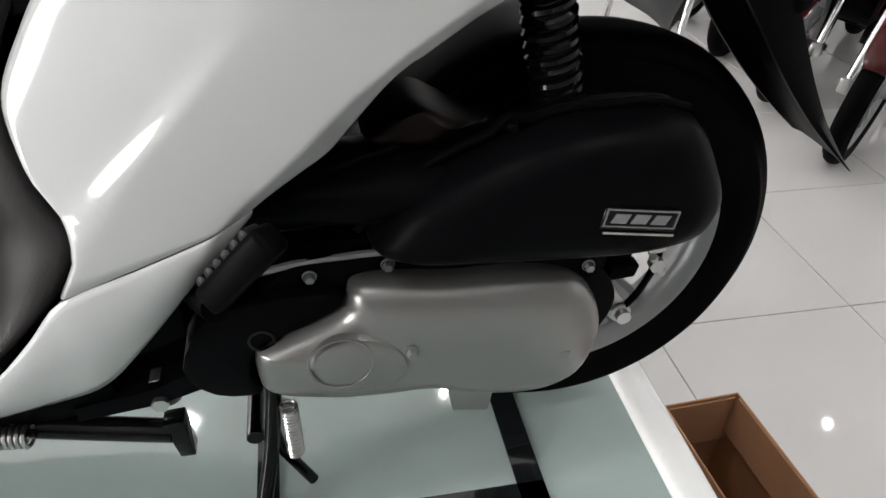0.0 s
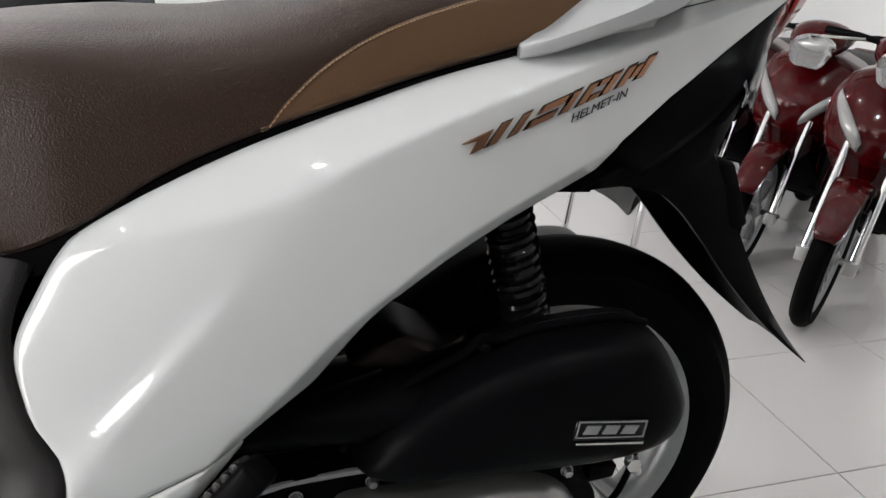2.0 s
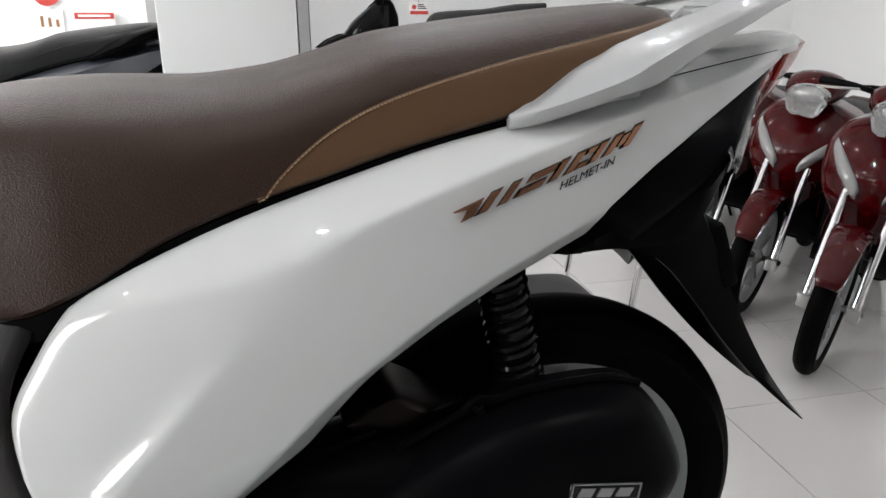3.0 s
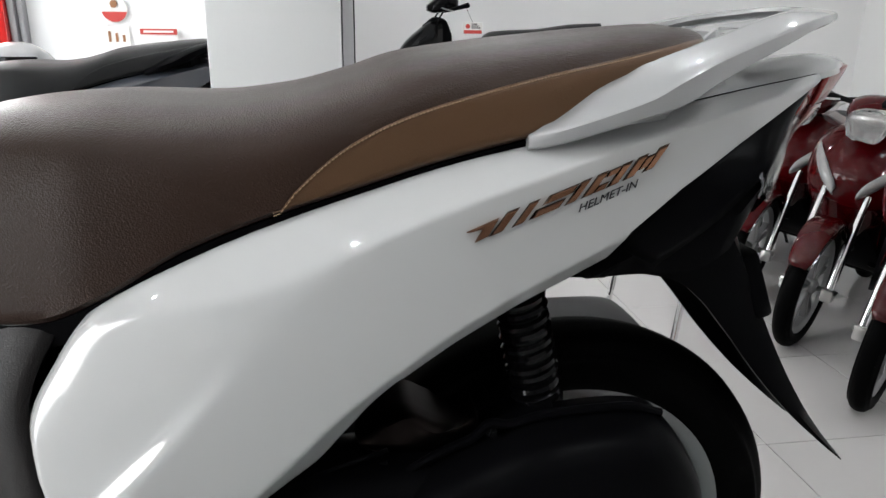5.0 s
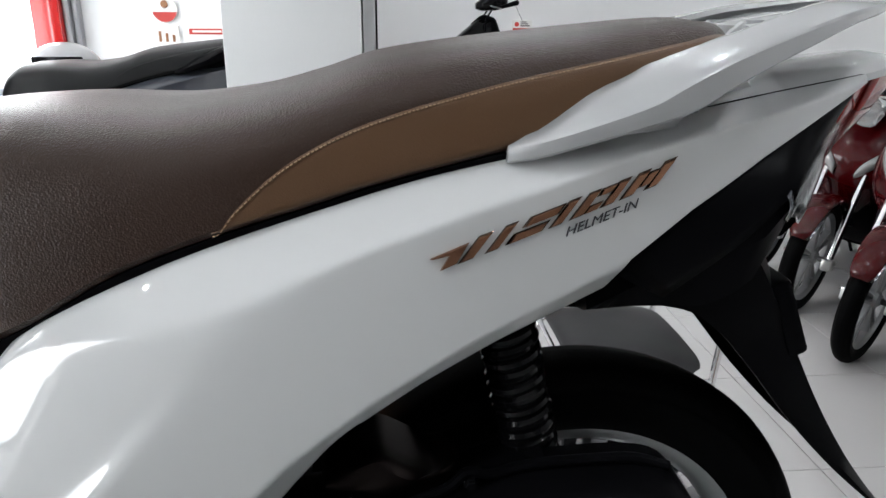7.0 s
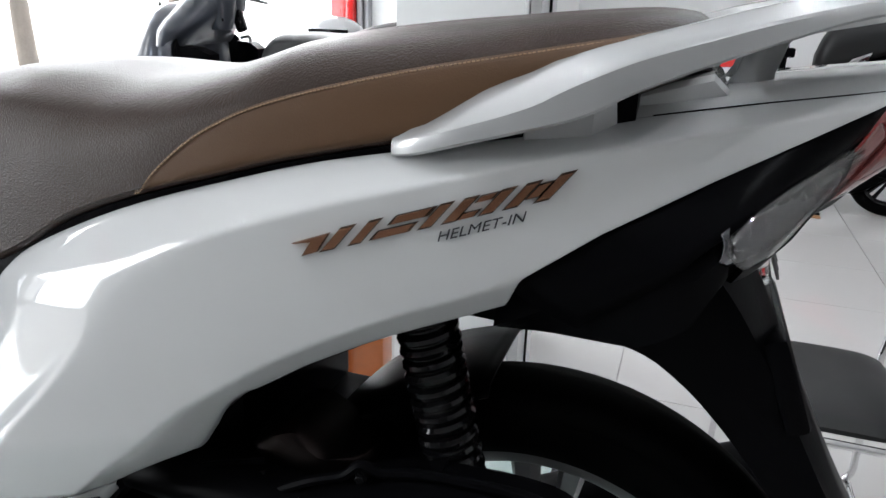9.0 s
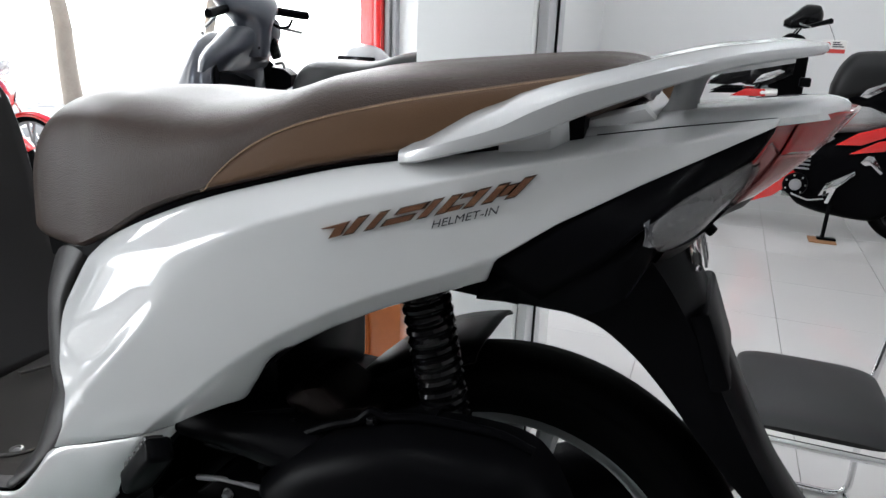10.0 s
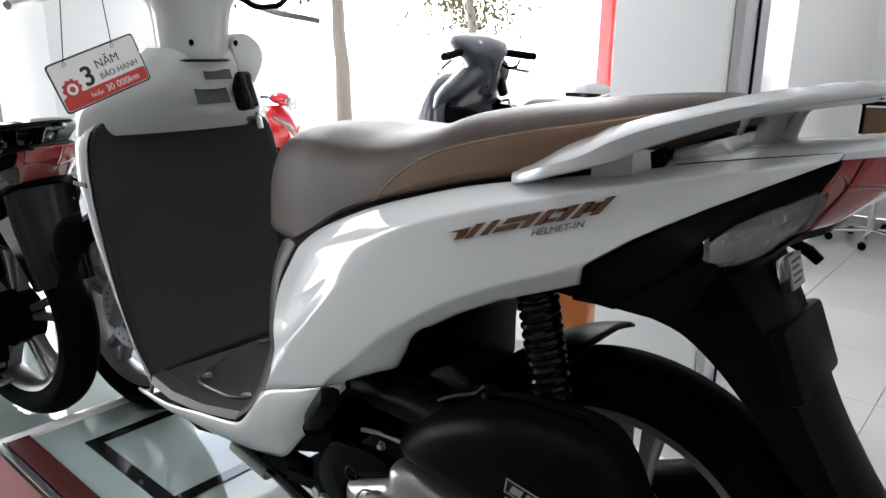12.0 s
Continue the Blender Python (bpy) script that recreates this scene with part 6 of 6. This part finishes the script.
    for k in range(5):
        part("cooling_fin", box(0.60, 0.78, Y - 0.138, Y - 0.10, 0.47 + 0.028 * k, 0.482 + 0.028 * k, 0.002), FRAME, b)
    pair("heel_guard", [(0.86, 0.305), (0.895, 0.395), (1.05, 0.495), (1.06, 0.475), (0.96, 0.37), (0.93, 0.26), (0.905, 0.26), (0.925, 0.335)], 0.185, 0.008, CHROME, "bright heel guard", 0.002)
    pair("peg_bracket", [(1.075, 0.555), (1.11, 0.605), (1.145, 0.60), (1.22, 0.50), (1.205, 0.485), (1.135, 0.545), (1.105, 0.535)], 0.170, 0.010, CHROME, "bright rear peg bracket", 0.002)
    for sg in (-1, 1):
        part("footpeg", tube([(0.90, Y + sg * 0.17, 0.315), (0.89, Y + sg * 0.28, 0.32)], 0.011, 10), BLACK, b)
        part("gear_lever", tube([(0.70, Y + sg * 0.18, 0.30), (0.80, Y + sg * 0.185, 0.27), (0.90, Y + sg * 0.18, 0.29)], 0.006, 8), STEEL, b)
    part("swing_arm", tube([(0.95, Y - 0.10, 0.36), (1.46, Y - 0.10, 0.29)], 0.024, 10), BLACK, b)
    part("exhaust", tube([(0.66, Y + 0.12, 0.25), (0.95, Y + 0.15, 0.20), (1.15, Y + 0.16, 0.26), (1.60, Y + 0.17, 0.46)], 0.03, 14, [0.020, 0.024, 0.046, 0.050]), STEEL, b, "exhaust pipe")
    part("side_stand", join(tube([(0.95, Y - 0.13, 0.24), (0.935, Y - 0.20, 0.022)], 0.014, 10), box(0.90, 1.02, Y - 0.23, Y - 0.17, 0.012, 0.026, 0.004)), BLACK, b, "black side stand, lowered")
    return b


sport = sport_bike()
pad = thing("stand_pad", "brown cardboard pad under the side stand", "pad")
part("sheet", box(0.85, 1.02, 4.58, 4.72, 0.0, 0.011, 0.002), CARD, pad)
tagtwo = thing("price_tag", "small white and red card hung from the handlebar", "tag")
part("card", box(0.70, 0.84, 4.585, 4.588, 1.245, 1.325, 0.001, 1), PAPER, tagtwo)
part("red_band", box(0.705, 0.835, 4.5815, 4.5845, 1.248, 1.272), REDINK, tagtwo)
for k in range(3):
    part("print_bar", box(0.76 + 0.0 * k, 0.825 - 0.012 * k, 4.5815, 4.5845, 1.284 + 0.013 * k, 1.291 + 0.013 * k), INK, tagtwo)
part("gear_spot", lathe([(0.016, 4.5815), (0.016, 4.5845)], 20, "y", (0.733, 0, 1.298), True), REDINK, tagtwo)
part("string", tube([(0.77, 4.585, 1.325), (0.72, 4.58, 1.42)], 0.0015, 5), GREY, tagtwo)
for i, (p, r) in enumerate((((-5.0, 3.2, -0.14), 205), ((-5.6, 4.0, -0.14), 200), ((-6.3, 2.4, -0.14), 188))):
    o = copy_thing(red, pose(*p, 0, 0, r))
    o.name = "parked_motorcycle"
    tagged(o, "red motorcycle parked in the sun outside the entrance", "motorcycle", "motorcycles parked outside")
    repaint(o, {DARKRED: RED})

# ---- loose furniture ----
def chair(at, turn):
    c = thing("folding_chair", "chair with chrome tube frame and padded black vinyl seat", "chair", at, turn)
    rr = []
    for x in np.linspace(-0.225, 0.225, 21):
        k = abs(x) / 0.225
        e = 0.006 + 0.020 * (1 - k ** 8)
        w = 0.185 * (1 - 0.22 * k ** 10)
        rr.append([(x, w * math.copysign(abs(math.cos(a)) ** 0.55, math.cos(a)), 0.440 + 0.012 * (1 - k * k) + e * math.sin(a)) for a in np.linspace(0, 2 * math.pi, 29)[:-1]])
    part("seat", loft(rr), VINYL, c, "padded black vinyl seat")
    rr = []
    for x in np.linspace(-0.215, 0.215, 17):
        k = abs(x) / 0.215
        h = 0.125 * (1 - 0.35 * k ** 6)
        rr.append([(x, 0.235 + 0.045 * (1 - k * k) + 0.014 * math.cos(a) + 0.04 * math.sin(a), 0.735 + h * math.sin(a)) for a in np.linspace(0, 2 * math.pi, 21)[:-1]])
    part("backrest", loft(rr), VINYL, c, "padded black vinyl backrest")
    for sg in (-1, 1):
        part("frame_side", tube(arc_bend([(sg * 0.235, -0.20, 0.012), (sg * 0.235, 0.20, 0.012), (sg * 0.235, 0.19, 0.40), (sg * 0.225, 0.235, 0.80)], 0.06), 0.010, 10), CHROME, c, "chrome side tube")
        part("front_leg", tube(arc_bend([(sg * 0.235, 0.195, 0.415), (sg * 0.235, -0.19, 0.415), (sg * 0.235, -0.205, 0.012)], 0.05), 0.010, 10), CHROME, c, "chrome front leg")
        part("foot_cap", box(sg * 0.235 - 0.014, sg * 0.235 + 0.014, -0.215, -0.165, 0.0, 0.014, 0.003), BLACK, c)
    part("cross_tube", tube([(-0.235, -0.19, 0.413), (0.235, -0.19, 0.413)], 0.009, 10), CHROME, c)
    part("cross_tube", tube([(-0.235, 0.195, 0.013), (0.235, 0.195, 0.013)], 0.009, 10), CHROME, c)
    return c


first_chair = chair((0.49, 1.275, 0), -90)

carton = thing("cardboard_box", "open brown cardboard box with folded-in flaps", "box", (0.425, -0.10, 0), 3)
for x0, x1, y0, y1 in ((-0.080, -0.076, -0.27, 0.255), (0.076, 0.080, -0.27, 0.255), (-0.076, 0.076, 0.251, 0.255), (-0.076, 0.076, -0.270, -0.266)):
    part("side_wall", box(x0, x1, y0, y1, 0.004, 0.245, 0.001, 1), CARD, carton)
part("bottom", box(-0.076, 0.076, -0.266, 0.251, 0.0, 0.006), CARDIN, carton)
part("flap", moved(box(-0.070, 0.070, -0.10, 0.0, -0.002, 0.002), pose(0, 0.247, 0.240, 82, 0, 0)), CARDIN, carton, "inner flap")
part("flap", moved(box(0.0, 0.08, -0.26, 0.24, -0.002, 0.002), pose(0.074, 0, 0.243, 0, 101, 0)), CARDIN, carton, "inner flap")

cabinet = thing("wooden_cabinet", "orange varnished wooden cabinet beside the white column", "cabinet", (0, 0, 0))
part("side_panel", box(-0.655, -0.535, 0.84, 0.90, 0.03, 0.98, 0.004), WOOD, cabinet, "orange wood panel")
part("edge_post", box(-0.655, -0.625, 0.825, 0.905, 0.0, 1.0, 0.006), WOOD, cabinet, "rounded corner post")
part("plinth", box(-0.64, -0.54, 0.85, 0.89, 0.0, 0.03), BLACK, cabinet)

mat = thing("floor_mat", "faded red mat with a maroon edge and grey strip", "mat")
part("sheet", box(-1.345, -0.97, -0.74, -0.345, GL + 0.004, GL + 0.020, 0.002), CARPET, mat, "faded red sheet")
part("edge_strip", box(-1.345, -0.94, -0.318, -0.270, GL + 0.004, GL + 0.020, 0.002), MAROON, mat, "maroon edge")
part("metal_strip", box(-1.345, -0.95, -0.340, -0.324, GL + 0.004, GL + 0.024, 0.002), STEEL, mat, "grey metal strip")

# wall sign, desk sign and office chairs far back
sign = thing("round_wall_sign", "round white sign with red lower part on the wall", "sign")
part("disc", lathe([(0.075, 3.995), (0.075, 3.985), (0.072, 3.982), (0.0001, 3.982)], 40, "y", (-1.50, 0, 1.375)), PAPER, sign)
part("red_part", plate([(-1.572 + 0.144 * k / 12, 1.36) for k in range(13)] + [(-1.50 + 0.072 * math.cos(a), 1.375 + 0.072 * math.sin(a)) for a in np.linspace(-0.2, -2.94, 13)], 3.975, 3.981), REDINK, sign)
part("mark", lathe([(0.022, 3.980), (0.020, 3.974), (0.0001, 3.974)], 18, "y", (-1.50, 0, 1.405)), CARD, sign)
notice = thing("wall_notice", "small white notice under the round sign", "sign")
part("sheet", box(-1.57, -1.43, 3.985, 3.995, 1.15, 1.28), PAPER, notice)
for k in range(3):
    part("print_bar", box(-1.55 + 0.04 * k, -1.535 + 0.04 * k, 3.981, 3.984, 1.19, 1.25 - 0.01 * k), CARD, notice)
desk = thing("desk_sign", "small red and white leaflet holder", "sign")
part("board", box(-1.36, -1.15, 3.95, 3.965, 1.02, 1.27), PAPER, desk)
part("red_band", box(-1.36, -1.15, 3.945, 3.949, 1.235, 1.268), REDINK, desk)
part("white_bar", box(-1.34, -1.17, 3.941, 3.944, 1.246, 1.258), PAPER, desk)
part("stand", box(-1.30, -1.21, 3.94, 3.99, 0.0, 1.03, 0.004), FRAME, desk)
helmet = thing("helmet", "grey and white helmet on a stand", "helmet")
rr = []
for t in np.linspace(0.02, 1, 12):
    rr.append([(-1.52 + 0.15 * math.sin(t * 1.75) * math.cos(a), 2.56 + 0.12 * math.sin(t * 1.75) * math.sin(a), 1.24 - 0.10 * (1 - math.cos(t * 1.9))) for a in np.linspace(0, 2 * math.pi, 29)[:-1]])
part("shell", loft(rr), SILVER, helmet, "grey and white shell")
part("visor", moved(box(-0.10, 0.10, -0.004, 0.004, -0.022, 0.022, 0.004), pose(-1.50, 2.437, 1.165, 0, 0, 0)), GLOSSY, helmet, "dark visor")
part("stand", lathe([(0.14, 0.0), (0.14, 0.02), (0.02, 0.03), (0.02, 1.10), (0.06, 1.11)], 24, "z", (-1.52, 2.56, 0)), FRAME, helmet, "grey stand")


def office_chair(at, turn):
    c = thing("office_chair", "office chair with tan back and steel castor base", "chair", at, turn, "office chairs")
    part("seat", box(-0.23, 0.23, -0.23, 0.23, 0.44, 0.50, 0.025, 3), VINYL, c)
    back = part("backrest", box(-0.20, 0.20, 0.22, 0.25, 0.62, 1.02, 0.012), TAN, c, "tan back")
    for sg in (-1, 1):
        part("back_post", tube([(sg * 0.21, 0.23, 0.46), (sg * 0.215, 0.26, 1.06)], 0.012, 8), BLACK, c)
    part("top_rail", tube([(-0.235, 0.26, 1.05), (0.235, 0.26, 1.05)], 0.015, 8), BLACK, c)
    part("post", tube([(0, 0, 0.08), (0, 0, 0.44)], 0.025, 12), CHROME, c)
    for k in range(5):
        a = 2 * math.pi * k / 5
        part("base_arm", tube([(0, 0, 0.10), (0.27 * math.cos(a), 0.27 * math.sin(a), 0.075)], 0.016, 8), CHROME, c)
        part("castor", lathe([(0.028, -0.02), (0.030, 0.0), (0.028, 0.02)], 14, "y", (0.27 * math.cos(a), 0.27 * math.sin(a), 0.030), True), BLACK, c)
    return c


oc = office_chair((-0.62, 5.30, 0), 200)
copy_thing(oc, pose(-0.33, 5.75, 0, 0, 0, 170))

# ---- outdoors ----
def tree(at, height, seed):
    rnd = random.Random(seed)
    t = thing("tree", "street tree with a slim leaning trunk and sparse leaves", "tree", at, 0, "street trees")
    pts = [(0, 0, 0)]
    for i in range(1, 7):
        pts.append((pts[-1][0] + rnd.uniform(-0.10, 0.10), pts[-1][1] + rnd.uniform(-0.1, 0.1), height * 0.55 * i / 6))
    part("trunk", tube(bend(pts, 4), 0.1, 10, list(np.linspace(0.14, 0.07, (len(pts) - 1) * 4 + 1))), BARK, t, "grey-brown trunk")
    tips = []
    for k in range(9):
        a = rnd.uniform(0, 6.28)
        s = Vector(pts[rnd.randrange(3, 7)])
        e = s + Vector((math.cos(a) * rnd.uniform(0.6, 1.7), math.sin(a) * rnd.uniform(0.6, 1.7), rnd.uniform(0.4, 1.9)))
        part("limb", tube(bend([s, s.lerp(e, 0.5) + Vector((0, 0, rnd.uniform(-0.2, 0.2))), e], 4), 0.03, 6, list(np.linspace(0.05, 0.012, 9))), BARK, t)
        tips += [e, s.lerp(e, 0.7)]
    verts, faces = [], []
    for k in range(2600):
        c = tips[rnd.randrange(len(tips))] + Vector((rnd.gauss(0, 0.42), rnd.gauss(0, 0.42), rnd.gauss(0, 0.34)))
        u = Vector((rnd.uniform(-1, 1), rnd.uniform(-1, 1), rnd.uniform(-1, 1))).normalized() * 0.075
        v = u.orthogonal().normalized() * 0.035
        n = len(verts)
        verts += [c - u, c + v, c + u, c - v]
        faces.append((n, n + 1, n + 2, n + 3))
    tagged(part("crown", mesh_of(verts, faces), LEAF, t, "sparse yellow-green leaves"), kind="stuff")


tree((-8.6, 7.2, -0.14), 6.5, 3)
tree((-11.5, 6.0, -0.14), 6.0, 8)
tree((-10.5, 12.5, -0.14), 7.0, 5)
tagged(part("pavement_kerb", box(-14, -7.4, -30, 40, -0.14, -0.02, 0.02), ASPHALT), "raised pale concrete kerb across the yard", "kerb", kind="structure")

# self-lit arc added for the blown-out distance; it also feeds the window reflections
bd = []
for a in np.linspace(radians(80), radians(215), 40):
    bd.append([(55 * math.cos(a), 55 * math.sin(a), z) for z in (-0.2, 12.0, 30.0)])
tagged(part("backdrop", loft(bd, False, False), glow("backdrop_glow", (1.0, 0.99, 0.96), 5.0)), "glowing arc standing in for the overexposed distance beyond the yard", "backdrop", kind="structure")

# ---- floor tiles and ceiling lamps ----
tm = bpy.data.meshes.new("tile")
bm = box(-0.2985, 0.2985, -0.2985, 0.2985, -0.0055, 0.0)
bmesh.ops.bevel(bm, geom=[e for e in bm.edges if all(v.co.z > -0.001 for v in e.verts)], offset=0.0012, segments=1, affect="EDGES")
bm.to_mesh(tm)
bm.free()
tm.materials.append(TILE)
for i in range(-8, 7):
    for j in range(-9, 10):
        x, y = 1.166 + 0.3 + 0.6 * i, 0.606 + 0.3 + 0.6 * j
        if -3.8 < x < 5.2 and -5.2 < y < 6.3:
            t = new("tile", tm)
            t.location = (x, y, 0)
            t.parent = floor
DISC = glow("lit_diffuser", (1.0, 0.98, 0.95), 14.0)
for lamp in [o for o in scene.objects if o.name.startswith("downlight_lamp")]:
    x, y, _ = lamp.location
    d = thing("downlight", "round recessed ceiling downlight", "ceiling light", (x, y, 0), 0, "ceiling downlights")
    part("ring", lathe([(0.065, CEIL), (0.065, CEIL - 0.008), (0.034, CEIL - 0.010), (0.030, CEIL)], 28, "z"), RIM, d)
    part("diffuser", lathe([(0.030, CEIL - 0.004), (0.0001, CEIL - 0.004)], 28, "z"), DISC, d)
